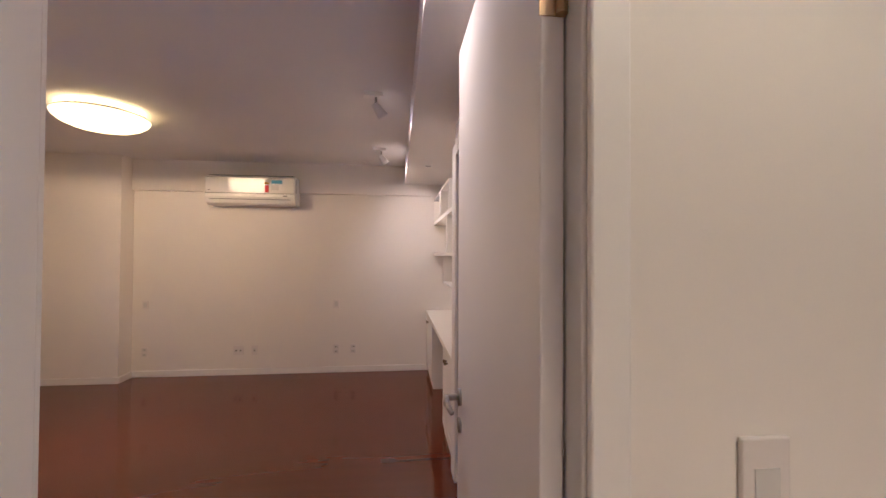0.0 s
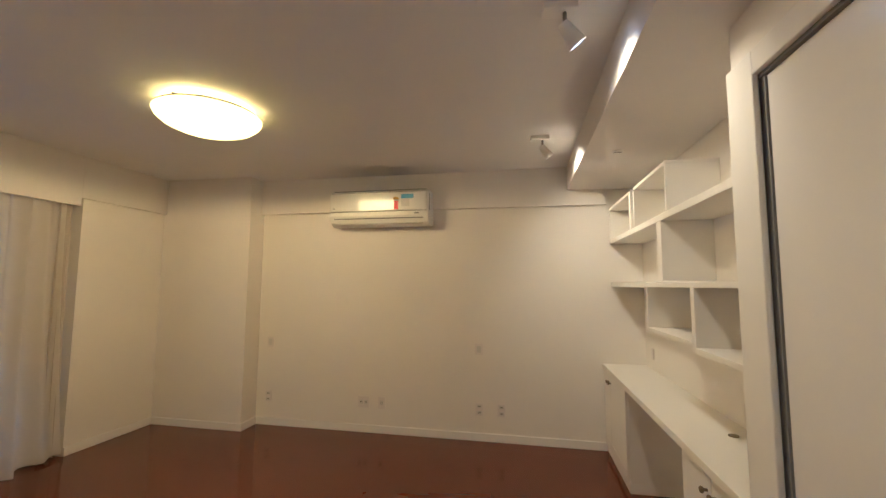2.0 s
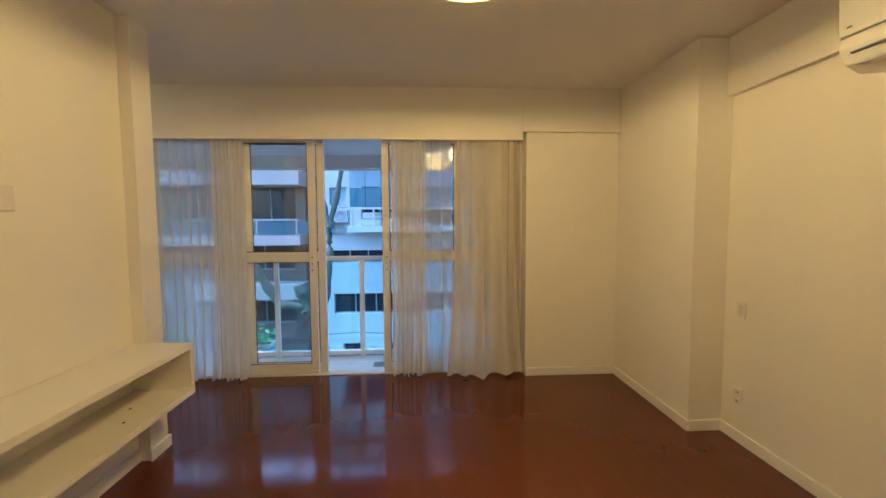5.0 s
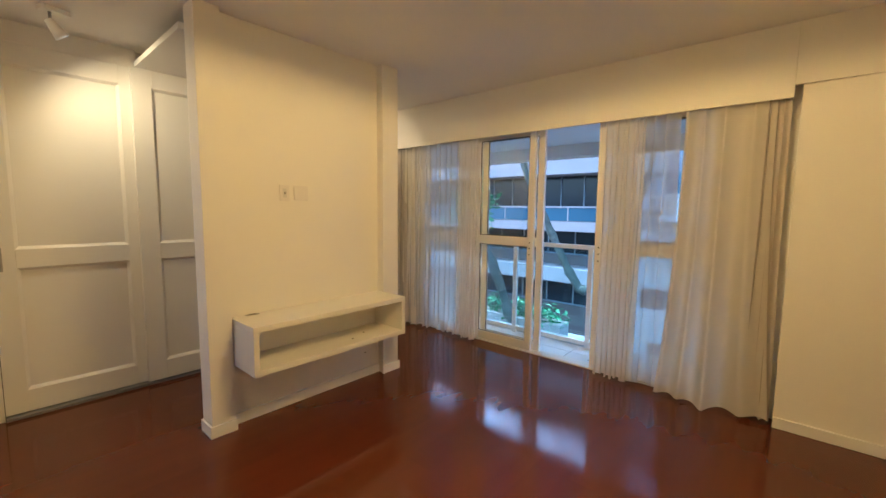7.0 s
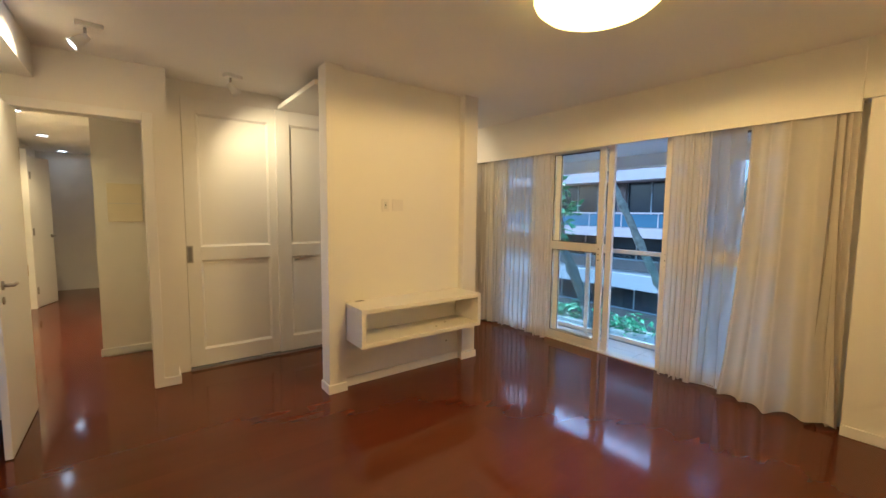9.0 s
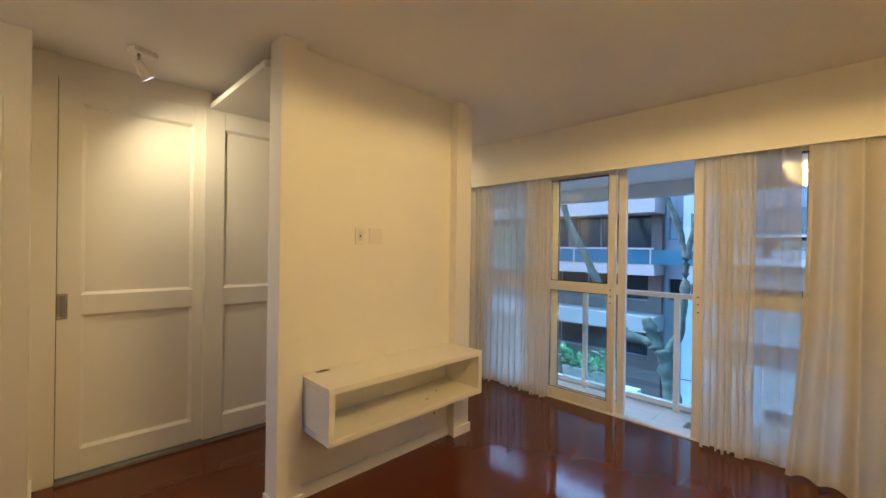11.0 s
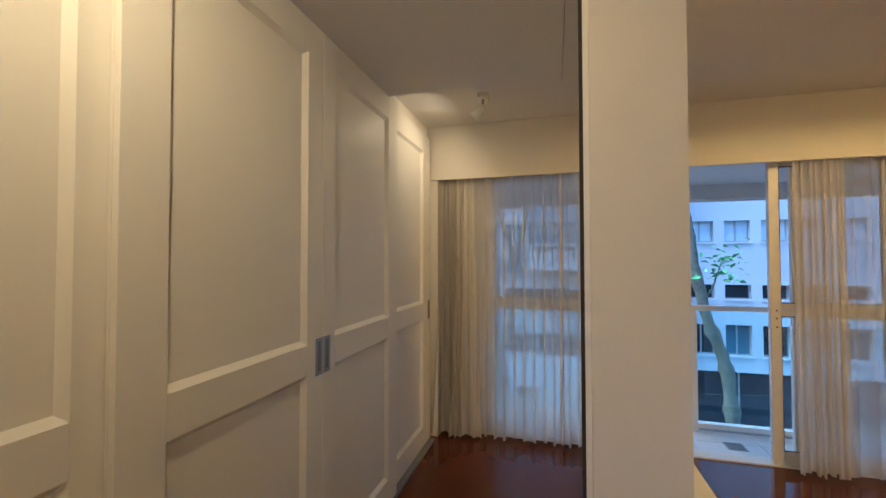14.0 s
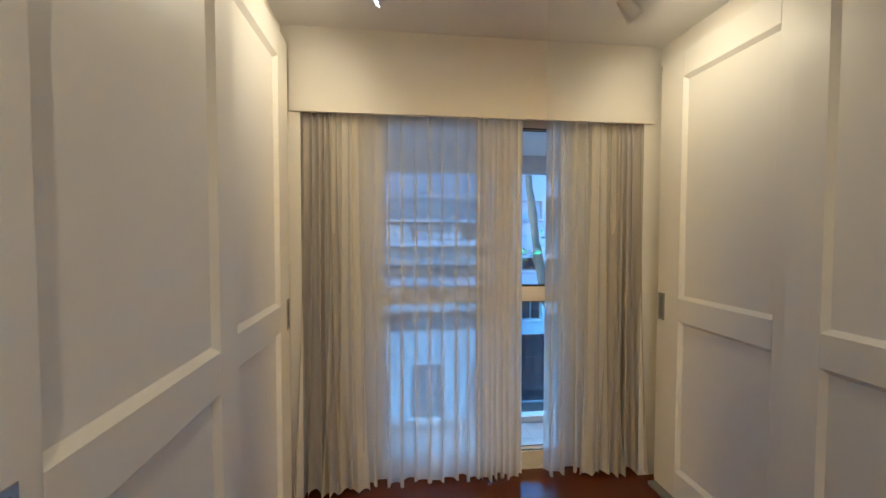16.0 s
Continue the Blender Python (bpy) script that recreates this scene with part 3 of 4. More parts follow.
for y0, y1, z0, z1 in ((4.062, 4.140, 1.458, 1.799), (3.65, 3.69, 1.118, 1.419), (4.37, 4.39, 1.169, 1.4195), (4.70, 4.74, 1.839, 2.10), (4.60, 4.62, 1.839, 2.10), (3.955, 3.975, 1.839, 2.10), (NORTH - 0.04, NORTH - 0.02, 1.839, 2.10)):
    part("upright", B(SF, SB, y0, y1, z0, z1, bevel=0.002), SHELF, unit)
for y0, y1 in ((4.70, NORTH - 0.02), (3.955, 4.62)):
    part("box_lid", B(SF, SB, y0, y1, 2.1005, 2.12, bevel=0.002), SHELF, unit)

# ---------------------------------------------------------------- partition, mirror and hanging shelf
bm = B(-3.24, -1.745, 1.735, 1.815, -0.01, CEILING)
box(bm, -1.882, -1.745, 1.815, 1.885, -0.01, CEILING)
box(bm, -3.24, -3.08, 1.815, 1.885, -0.01, CEILING)
structure("wall_partition", bm, WALL, "free-standing cream-white partition with two pilasters")
skirting("baseboard_partition_east", -1.888, -1.731, 1.8855, 1.899)
skirting("baseboard_partition_end", -1.745, -1.731, 1.735, 1.885)
skirting("baseboard_partition_west", -3.254, -3.066, 1.8855, 1.899)
skirting("baseboard_partition_middle", -3.08, -1.875, 1.8155, 1.829)
mir = thing("wall_mirror", (-2.5, 1.72, 0.01), "tall frameless wall mirror with a black edge, facing the wardrobe", "mirror")
part("glass", B(-3.238, -1.757, 1.7185, 1.7245, 0.012, 2.385), MIRROR, mir, "silvered mirror glass")
part("edge_strip", B(-1.7565, -1.7525, 1.7180, 1.7245, 0.012, 2.385), DARK, mir, "black edge strip")
part("top_strip", B(-3.238, -1.7565, 1.7180, 1.7245, 2.3852, 2.3915), DARK, mir, "black top edge strip")
part("side_cap", B(-1.7565, -1.7525, 1.7247, 1.7345, 0.012, 2.385), TRIM, mir)
part("backing", B(-3.238, -1.767, 1.725, 1.7345, 0.012, 2.385), DARK, mir)

tv = thing("tv_shelf", (-2.48, 1.99, 0.40), "long white floating open shelf box on the partition", "shelf")
X0, X1, Y0, Y1, Z0, Z1 = -3.078, -1.893, 1.8295, 2.152, 0.405, 0.702
part("top_board", B(X0, X1, 1.816, Y1, Z1 - 0.034, Z1, bevel=0.002), SHELF, tv)
part("bottom_board", B(X0, X1, 1.816, Y1, Z0, Z0 + 0.034, bevel=0.002), SHELF, tv)
part("side_board", B(X0, X0 + 0.034, 1.816, Y1, Z0 + 0.0345, Z1 - 0.0345, bevel=0.002), SHELF, tv)
part("side_board", B(X1 - 0.034, X1, 1.816, Y1, Z0 + 0.0345, Z1 - 0.0345, bevel=0.002), SHELF, tv)
part("back_board", B(X0 + 0.035, X1 - 0.035, 1.816, 1.824, Z0 + 0.0345, Z1 - 0.0345), SHELF, tv)
part("cable_slot", B(-2.06, -1.98, 1.835, 1.865, Z1, Z1 + 0.004, bevel=0.001), STEEL, tv, "steel cable outlet")
part("cable_slot", B(-2.04, -2.0, 1.842, 1.858, Z1 + 0.0035, Z1 + 0.0048), DARK, tv)
for x, y in ((-2.65, 2.05), (-2.80, 1.98)):
    bm = bmesh.new()
    tube(bm, (x, y, Z0 + 0.034), (x, y, Z0 + 0.0365), 0.007)
    part("screw_cap", bm, BRONZE, tv)
plate("wall_socket", "white plastic television socket on the partition", (-2.275, 1.8155, 1.487), 0.068, 0.105, "+y", [(0, 0, 0.014, 0.03, PLASTIC2), (0, 0, 0.008, 0.008, DARK)])
plate("wall_blank", "white plastic blank plate on the partition", (-2.395, 1.8155, 1.49), 0.105, 0.10, "+y", [])
ob = thing("cable_outlet", (-2.94, 1.817, 0.2), "tiny dark screw hole plate low on the partition", "outlet")
bm = bmesh.new()
tube(bm, (-2.94, 1.8155, 0.20), (-2.94, 1.819, 0.20), 0.007)
part("outlet", bm, BRONZE, ob)

# lowered closet ceiling
bm = B(-3.215, -1.715, 0.735, 1.735, 2.392, 2.43, bevel=0.002)
structure("ceiling_closet", bm, CEIL, "white lowered ceiling panel over the closet", "ceiling")

# ---------------------------------------------------------------- wardrobe with sliding doors
ward = thing("wardrobe", (-2.5, 0.5, 0), "tall white built-in wardrobe with four panelled sliding doors", "wardrobe")
part("carcass", B(-4.20, -0.927, 0.12, 0.66, 0.0, 2.37), LACQUER, ward)
part("bottom_track", B(-4.13, -0.927, 0.662, 0.745, 0.001, 0.022), GREY, ward, "dark grey bottom track")
part("top_track", B(-4.13, -1.735, 0.662, 0.700, 2.394, 2.412), LACQUER, ward, "white top track")
# Black strip put in as the shade of the gap beside the first door.
part("gap_shade_strip", B(-0.9275, -0.9248, 0.662, 0.692, 0.001, 2.40), DARK, ward, "black strip standing for the shade in the gap")


def panel_door(x0, x1, y, px0, px1, handle):
    """A leaf facing +y: stiles, rails, sunk panels with sloped edges; y is the face."""
    t = 0.030
    z0, z1 = 0.03, 2.392
    d = part("sliding_door", B(x0, x1, y - t, y - 0.0205, z0, z1), LACQUER, ward, "white sliding door with two sunk panels")
    rails = [(0.175, 0.985), (1.105, 2.262)]
    part("stile", B(x0, px0, y - 0.020, y, z0, z1, bevel=0.0015), LACQUER, d)
    part("stile", B(px1, x1, y - 0.020, y, z0, z1, bevel=0.0015), LACQUER, d)
    for a, b in ((z0, 0.175), (0.985, 1.105), (2.262, z1)):
        part("rail", B(px0 + 0.0003, px1 - 0.0003, y - 0.020, y, a, b, bevel=0.0015), LACQUER, d)
    for a, b in rails:
        bm = bmesh.new()
        w = 0.018
        o = [(px0, a), (px1, a), (px1, b), (px0, b)]
        i = [(px0 + w, a + w), (px1 - w, a + w), (px1 - w, b - w), (px0 + w, b - w)]
        vo = [bm.verts.new((p, y - 0.001, q)) for p, q in o]
        vi = [bm.verts.new((p, y - 0.0185, q)) for p, q in i]
        for k in range(4):
            bm.faces.new((vo[k], vo[(k + 1) % 4], vi[(k + 1) % 4], vi[k]))
        bm.faces.new(vi)
        part("panel", bm, LACQUER, d)
    if handle is not None:
        h = handle
        bm = bmesh.new()
        for b in ((h - 0.024, h + 0.024, 1.105, 1.118), (h - 0.024, h + 0.024, 0.968, 0.981), (h - 0.024, h - 0.013, 0.9811, 1.1049), (h + 0.013, h + 0.024, 0.9811, 1.1049)):
            box(bm, b[0], b[1], y, y + 0.003, b[2], b[3])
        hd = part("flush_handle", bm, STEEL, d, "recessed brushed steel flush handle")
        part("handle_recess", B(h - 0.0129, h + 0.0129, y, y + 0.0008, 0.9812, 1.1048), GREY, hd)
    return d


panel_door(-1.745, -0.928, 0.710, -1.623, -1.035, -0.952)
panel_door(-2.516, -1.688, 0.744, -2.405, -1.812, -2.488)
panel_door(-3.338, -2.519, 0.744, -3.208, -2.612, -2.546)
panel_door(-4.125, -3.296, 0.710, -3.957, -3.420, -4.09)

# ---------------------------------------------------------------- hall things
ob = thing("electrical_panel", (-0.51, -0.198, 1.49), "cream-painted flush electrical panel cover on the hall wall", "panel")
part("cover", B(-0.645, -0.375, -0.199, -0.188, 1.31, 1.68, bevel=0.003), CREAM, ob)
part("seam", B(-0.645, -0.375, -0.1885, -0.1868, 1.485, 1.490), PLASTIC2, ob)
casing("door_3_frame", [(0.59, 0.656, -3.215, -3.199, 0, 2.26), (0.59, 0.654, -3.30, -3.2155, 0, 2.19)], "white door frame post in the hall")
far = thing("door_3", (0.585, -3.25, 0.005), "white panel door standing open at the end of the hallway", "door")
TURN = Matrix.Translation((0.588, -3.262, 0)) @ Matrix.Rotation(radians(72), 4, "Z")


def turned(bm):
    bmesh.ops.transform(bm, matrix=TURN, verts=bm.verts)
    return bm


part("leaf", turned(B(-0.50, 0.0, -0.035, 0.0, 0.008, 2.17, bevel=0.003)), DOORW, far)
for z in (0.25, 1.1, 1.9):
    part("hinge", turned(B(-0.035, 0.003, -0.0355, 0.004, z - 0.05, z + 0.05)), STEEL, far)
bm = bmesh.new()
tube(bm, (-0.44, 0.0, 1.02), (-0.44, 0.012, 1.02), 0.025, sides=20)
tube(bm, (-0.44, 0.0, 1.02), (-0.44, 0.05, 1.02), 0.009)
tube(bm, (-0.44, 0.048, 1.02), (-0.33, 0.048, 1.018), 0.009)
part("door_handle", turned(bm), STEEL, far, "brushed steel lever handle", True)

# ---------------------------------------------------------------- balcony doors
GX = -4.40


def sash(name_label, y0, y1, x, s0=0.065, s1=0.065):
    ob = thing("sliding_window", (x, (y0 + y1) / 2, 0.0), name_label, "window", "balcony doors")
    a, b = x - 0.02, x + 0.02
    part("stile", B(a, b, y0, y0 + s0, 0.012, 2.165, bevel=0.004), ALU, ob)
    part("stile", B(a, b, y1 - s1, y1, 0.012, 2.165, bevel=0.004), ALU, ob)
    part("top_rail", B(a, b, y0 + s0, y1 - s1, 2.085, 2.165, bevel=0.004), ALU, ob)
    part("bottom_rail", B(a, b, y0 + s0, y1 - s1, 0.012, 0.10, bevel=0.004), ALU, ob)
    part("middle_rail", B(a, b, y0 + s0, y1 - s1, 1.035, 1.125, bevel=0.004), ALU, ob)
    for z0, z1 in ((0.1, 1.035), (1.125, 2.085)):
        pane = part("pane", B(x - 0.003, x + 0.003, y0 + s0 + 0.001, y1 - s1 - 0.001, z0, z1), GLASS, ob, "clear glass pane")
        pane.visible_shadow = False
        bm = bmesh.new()
        for p, q, r, s in ((y0 + s0, y0 + s0 + 0.006, z0, z1), (y1 - s1 - 0.006, y1 - s1, z0, z1), (y0 + s0 + 0.0061, y1 - s1 - 0.0061, z0, z0 + 0.006), (y0 + s0 + 0.0061, y1 - s1 - 0.0061, z1 - 0.006, z1)):
            box(bm, x + 0.0035, x + 0.010, p, q, r, s)
        part("gasket", bm, DARK, pane, "black rubber gasket")
    return ob


sash("white aluminium sliding glass door, closed", 1.12, 1.80, GX)
s1 = sash("white aluminium sliding glass door, closed", 1.84, 2.538, GX)
s2 = sash("white aluminium sliding glass door, slid aside", 1.90, 2.608, GX - 0.05)
s3 = sash("white aluminium sliding glass door, slid aside", 3.128, 3.84, GX)
sash("white aluminium sliding glass door, closed", 3.282, 4.02, GX - 0.05, 0.075)
for ob, y in ((s1, 2.50), (s3, 3.165)):
    bm = bmesh.new()
    for z in (1.02, 1.075, 0.96):
        tube(bm, (GX + 0.019, y, z), (GX + 0.023, y, z), 0.006)
    part("lock_hole", bm, DARK, ob)
bm = B(GX - 0.09, GX + 0.04, 0.76, 4.396, -0.01, 0.010)
box(bm, GX - 0.09, GX + 0.04, 0.76, 4.396, 2.166, 2.209)
box(bm, GX - 0.09, GX + 0.04, 0.76, 0.82, 0.0105, 2.1655)
box(bm, GX - 0.09, GX + 0.04, 4.36, 4.396, 0.0105, 2.1655)
structure("window_1", bm, ALU, "white aluminium frame of the balcony doors", "window frame")
bm = B(GX - 0.06, GX + 0.03, 0.8205, 1.118, 0.0105, 2.1655)
structure("window_side_panel", bm, ALU, "white fixed side panel of the balcony doors", "window frame")
bm = B(GX - 0.06, GX - 0.02, 4.022, 4.358, 0.0105, 2.1655)
structure("window_end_panel", bm, ALU, "white fixed end panel of the balcony doors", "window frame")


# ---------------------------------------------------------------- curtains
def curtain(name, label, y0, y1, x, mat, folds, depth, z0=0.02, flare=0.0, seed=0, ztop=2.10, spread=0.0, lap=0.0, even=0.0):
    """Hanging cloth along y with folds that are tight at the heading and loosen below."""
    rnd = random.Random(seed)
    ob = thing(name, (x, (y0 + y1) / 2, z0), label, "curtain", "balcony curtains")
    cols, rows = folds * 14, 30
    loose = 1 - even
    phases = [rnd.uniform(-0.9, 0.9) * loose for _ in range(folds + 2)]
    amps = [0.9 + rnd.uniform(-0.45, 0.35) * loose for _ in range(folds + 2)]
    widths = [1.0 + rnd.uniform(-0.4, 0.6) * loose for _ in range(folds)]
    edges = [sum(widths[:k]) / sum(widths) for k in range(folds + 1)]
    bm = bmesh.new()
    grid = []
    for r in range(rows + 1):
        v = r / rows
        row = []
        for c in range(cols + 1):
            u = c / cols
            k = max(j for j in range(folds) if edges[j] <= u + 1e-9)
            w = (u - edges[k]) / (edges[k + 1] - edges[k])
            f = k + w
            w = w * w * (3 - 2 * w)
            ph = phases[k] * (1 - w) + phases[k + 1] * w
            am = amps[k] * (1 - w) + amps[k + 1] * w
            a = 2 * math.pi * f + ph * (0.3 + 0.7 * v)
            sx = depth * am * (0.55 + 0.45 * v) * math.sin(a) + 0.35 * depth * math.sin(0.5 * a + 1 + 0.8 * v)
            sy = depth * 0.55 * am * math.cos(a) * 0.5 + lap * am * (0.7 + 0.3 * v) * math.cos(a)
            yy = y0 + (y1 - y0) * u + sy + spread * (u - 0.5) * v * v
            hem = 0.012 * math.sin(2.1 * f + seed) + 0.008 * math.sin(5.3 * f)
            z = ztop + (z0 - ztop) * v + hem * v * v
            row.append(bm.verts.new((x + sx + flare * v * v, yy, max(0.004, z))))
        grid.append(row)
    for r in range(rows):
        for c in range(cols):
            bm.faces.new((grid[r][c], grid[r][c + 1], grid[r + 1][c + 1], grid[r + 1][c]))
    cloth_part = part("cloth", bm, mat, ob, smooth=True)
    bm = bmesh.new()
    last = [[bm.verts.new(Vector(p.co) + spot_of(cloth_part) + Vector((0.004, 0, 0.001))) for p in cloth_part.data.vertices[r * (cols + 1):(r + 1) * (cols + 1)]] for r in (rows - 1, rows)]
    for c in range(cols):
        bm.faces.new((last[0][c], last[0][c + 1], last[1][c + 1], last[1][c]))
    part("hem", bm, mat, cloth_part, "doubled cloth hem", True)
    bm = bmesh.new()
    tube(bm, (x, y0, ztop + 0.02), (x, y1, ztop + 0.02), 0.010)
    part("curtain_rail", bm, ALU, ob)
    return ob


curtain("sheer_curtain", "sheer white voile curtain hanging in fine soft pleats", 0.98, 1.72, -4.285, SHEER, 10, 0.030, 0.03, 0.02, 3, lap=0.022, even=0.75)
curtain("sheer_curtain", "gathered edge of the sheer white voile curtain", 1.70, 1.965, -4.275, VOILE, 7, 0.022, 0.03, 0.02, 31, lap=0.014, even=0.5)
curtain("cotton_curtain", "cream cotton voile curtain in soft folds", 0.90, 1.04, -4.262, COTTON, 3, 0.024, 0.02, 0.03, 23, spread=0.12)
curtain("drape_curtain", "heavy grey-beige drape gathered at the closet end", 0.755, 0.925, -4.25, LINING, 5, 0.034, 0.02, 0.02, 5, spread=0.14)
curtain("sheer_curtain", "gathered edge of the sheer cream voile curtain", 3.215, 3.50, -4.280, VOILE, 7, 0.024, 0.03, 0.03, 11, lap=0.014, even=0.5)
curtain("sheer_curtain", "sheer white voile curtain hanging in shallow folds", 3.48, 3.735, -4.30, SHEER, 3, 0.020, 0.03, 0.01, 29, lap=0.014, even=0.4, spread=0.10)
curtain("cotton_curtain", "cream cotton voile curtain in wide soft folds", 3.778, 4.275, -4.262, COTTON, 4, 0.050, 0.02, 0.05, 13, spread=0.18)
curtain("drape_curtain", "grey-beige lining drape gathered against the wall", 4.235, 4.352, -4.275, LINING, 3, 0.026, 0.02, 0.015, 17, spread=0.05)

# ---------------------------------------------------------------- balcony
BF = -0.065
bm = B(-5.22, -4.49, -1.2, 5.4, -0.25, BF - 0.004)
structure("balcony_floor", bm, GRILLE, "pale tiled balcony floor", "floor")
bal_floor = bpy.data.objects["balcony_floor"]
tile_mesh = None
for j in range(13):
    for i in range(2):
        if tile_mesh is None:
            bm = B(-0.178, 0.178, -0.248, 0.248, -0.004, 0.0)
            tile_mesh = bpy.data.meshes.new("tile")
            bm.to_mesh(tile_mesh)
            bm.free()
            tile_mesh.materials.append(TILE)
        ob = new("tile", tile_mesh)
        ob.parent = bal_floor
        ob.location = (-4.67 - 0.36 * i, -1.0 + 0.5 * j, BF)
ob = thing("floor_drain", (-4.8, 3.05, BF), "small grey metal floor drain grating", "drain")
bm = B(-4.87, -4.73, 2.98, 3.12, BF, BF + 0.004)
part("frame", bm, STEEL, ob)
for k in range(5):
    part("bar", B(-4.86 + 0.026 * k, -4.85 + 0.026 * k, 2.99, 3.11, BF + 0.0041, BF + 0.007), GREY, ob)
bm = B(-6.1, -4.45, -1.6, 5.9, 2.21, 2.60)
box(bm, -6.1, -5.87, -1.6, 5.9, 2.06, 2.21)
structure("balcony_ceiling", bm, CEIL, "pale painted balcony soffit with a front beam", "ceiling")
bm = B(-5.86, -5.83, -1.6, 5.9, 2.03, 2.05)
structure("balcony_awning_rail", bm, ALU, "thin white rail under the balcony beam", "rail")
bm = B(-4.54, -4.45, 4.45, 5.5, -0.3, 2.2)
box(bm, -4.54, -4.45, -1.3, 0.75, -0.3, 2.2)
structure("wall_facade", bm, BLD2, "pale painted outside wall of the flat")
rail = thing("balcony_railing", (-5.05, 2.2, BF), "white aluminium balcony railing with glass infill", "railing")
part("top_rail", B(-5.085, -5.03, -1.19, 5.29, 0.985, 1.03, bevel=0.004), ALU, rail)
part("bottom_rail", B(-5.075, -5.035, -1.19, 5.29, -0.03, 0.012, bevel=0.003), ALU, rail)
part("kerb", B(-5.20, -5.09, -1.19, 5.29, -0.25, -0.02, bevel=0.004), BLD2, rail)
posts = [-0.72 + 0.89 * k for k in range(7)]
for y in posts:
    part("post", B(-5.078, -5.037, y - 0.024, y + 0.024, BF, 0.9845, bevel=0.003), ALU, rail)
for a, b in zip(posts, posts[1:]):
    g = part("pane", B(-5.059, -5.053, a + 0.025, b - 0.025, 0.013, 0.984), GREEN_GLASS, rail, "green-blue tinted glass infill pane")
    g.visible_shadow = False

# ---------------------------------------------------------------- street outside
GROUND = -5.8
bm = B(-400, -5.2, -400, 400, GROUND - 0.3, GROUND)
structure("ground", bm, ASPHALT, "dark asphalt street ground far below the balcony", "ground")


def facade(name, label, x, y0, y1, z1, mat, openings, depth=6.0):
    """A house whose front (towards +x) has real openings: strips of wall between them, panes set back."""
    ob = thing(name, (x - depth / 2, (y0 + y1) / 2, GROUND), label, "building")
    zs = sorted({GROUND, z1, *[o[2] for o in openings], *[o[3] for o in openings]})
    bm = bmesh.new()
    for a, b in zip(zs, zs[1:]):
        cuts = sorted([(o[0], o[1]) for o in openings if o[2] <= a + 1e-6 and o[3] >= b - 1e-6])
        y = y0
        for p, q in cuts:
            if p > y + 1e-4:
                box(bm, x - 0.3, x, y, p, a, b)
            y = q
        if y < y1:
            box(bm, x - 0.3, x, y, y1, a, b)
    part("wall", bm, mat, ob)
    part("core", B(x - depth, x - 0.5, y0, y1, GROUND, z1), CONC, ob)
    part("roof", B(x - depth - 0.2, x + 0.15, y0 - 0.1, y1 + 0.1, z1, z1 + 0.3), CONC, ob)
    for p, q, a, b, pane_mat, bars in openings:
        w = part("window", B(x - 0.30, x - 0.22, p, q, a, b), pane_mat, ob)
        bm = bmesh.new()
        for k in range(bars + 1):
            yy = p + (q - p) * k / bars if bars else p
            box(bm, x - 0.219, x - 0.18, max(p, yy - 0.025), min(q, yy + 0.025), a, b)
        box(bm, x - 0.218, x - 0.17, p, q, a, a + 0.05)
        part("frame", bm, GRILLE, w)
        if q - p < 3:
            part("sill", B(x - 0.02, x + 0.06, p - 0.05, q + 0.05, a - 0.06, a), mat, w)
    return ob


def condenser(x, y, z):
    ob = thing("condenser_unit", (x, y, z), "grey outdoor air-conditioning unit on the house wall", "air conditioner")
    part("casing", B(x, x + 0.32, y - 0.36, y + 0.36, z, z + 0.5, bevel=0.01), BLD2, ob)
    bm = bmesh.new()
    for r in (0.06, 0.11, 0.16, 0.2):
        lathe(bm, [(r, 0), (r + 0.012, 0.01), (r + 0.012, -0.01)], Matrix.Translation((x + 0.325, y + 0.08, z + 0.25)) @ Matrix.Rotation(math.pi / 2, 4, "Y"), 20)
    part("fan_grille", bm, GREY, ob)
    part("bracket", B(x, x + 0.3, y - 0.3, y + 0.3, z - 0.05, z), GREY, ob)


XA = -18.0
# Ground-level openings are garages; their dark panes stand for the shade inside.
white = facade("apartment_building", "white rendered apartment house with ribbon windows and balcony", XA, -0.55, 6.25, 9.0, BLD,
               [(-0.30, 5.88, -0.30, 0.22, DARKPANE, 8), (-0.2, 5.93, -2.48, -1.62, DARKPANE, 7), (0.15, 1.0, GROUND, -3.76, DARKPANE, 0), (1.9, 3.3, GROUND, -3.76, DARKPANE, 0), (4.3, 5.98, GROUND, -3.8, DARKPANE, 0),
                (-0.30, 0.38, 2.1, 2.85, BLIND, 2), (1.0, 4.9, 1.3, 3.75, DARKPANE, 5), (5.2, 5.85, 2.05, 2.68, DARKPANE, 1), (0.2, 5.6, 5.0, 6.4, DARKPANE, 6)])
bal = thing("house_balcony", (XA + 0.6, 3.0, 1.0), "white enclosed balcony with blue glass and a white railing", "balcony")
part("slab", B(XA, XA + 1.15, 0.6, 5.4, 1.0, 1.24), BLD, bal)
part("top_slab", B(XA, XA + 1.15, 0.6, 5.1, 3.80, 4.05), BLD, bal)
part("handrail", B(XA + 1.05, XA + 1.12, 0.7, 5.25, 1.90, 1.98), BLD, bal)
for k in range(6):
    y = 0.75 + k * 0.89
    part("post", B(XA + 1.05, XA + 1.11, y - 0.03, y + 0.03, 1.241, 1.90), BLD, bal)
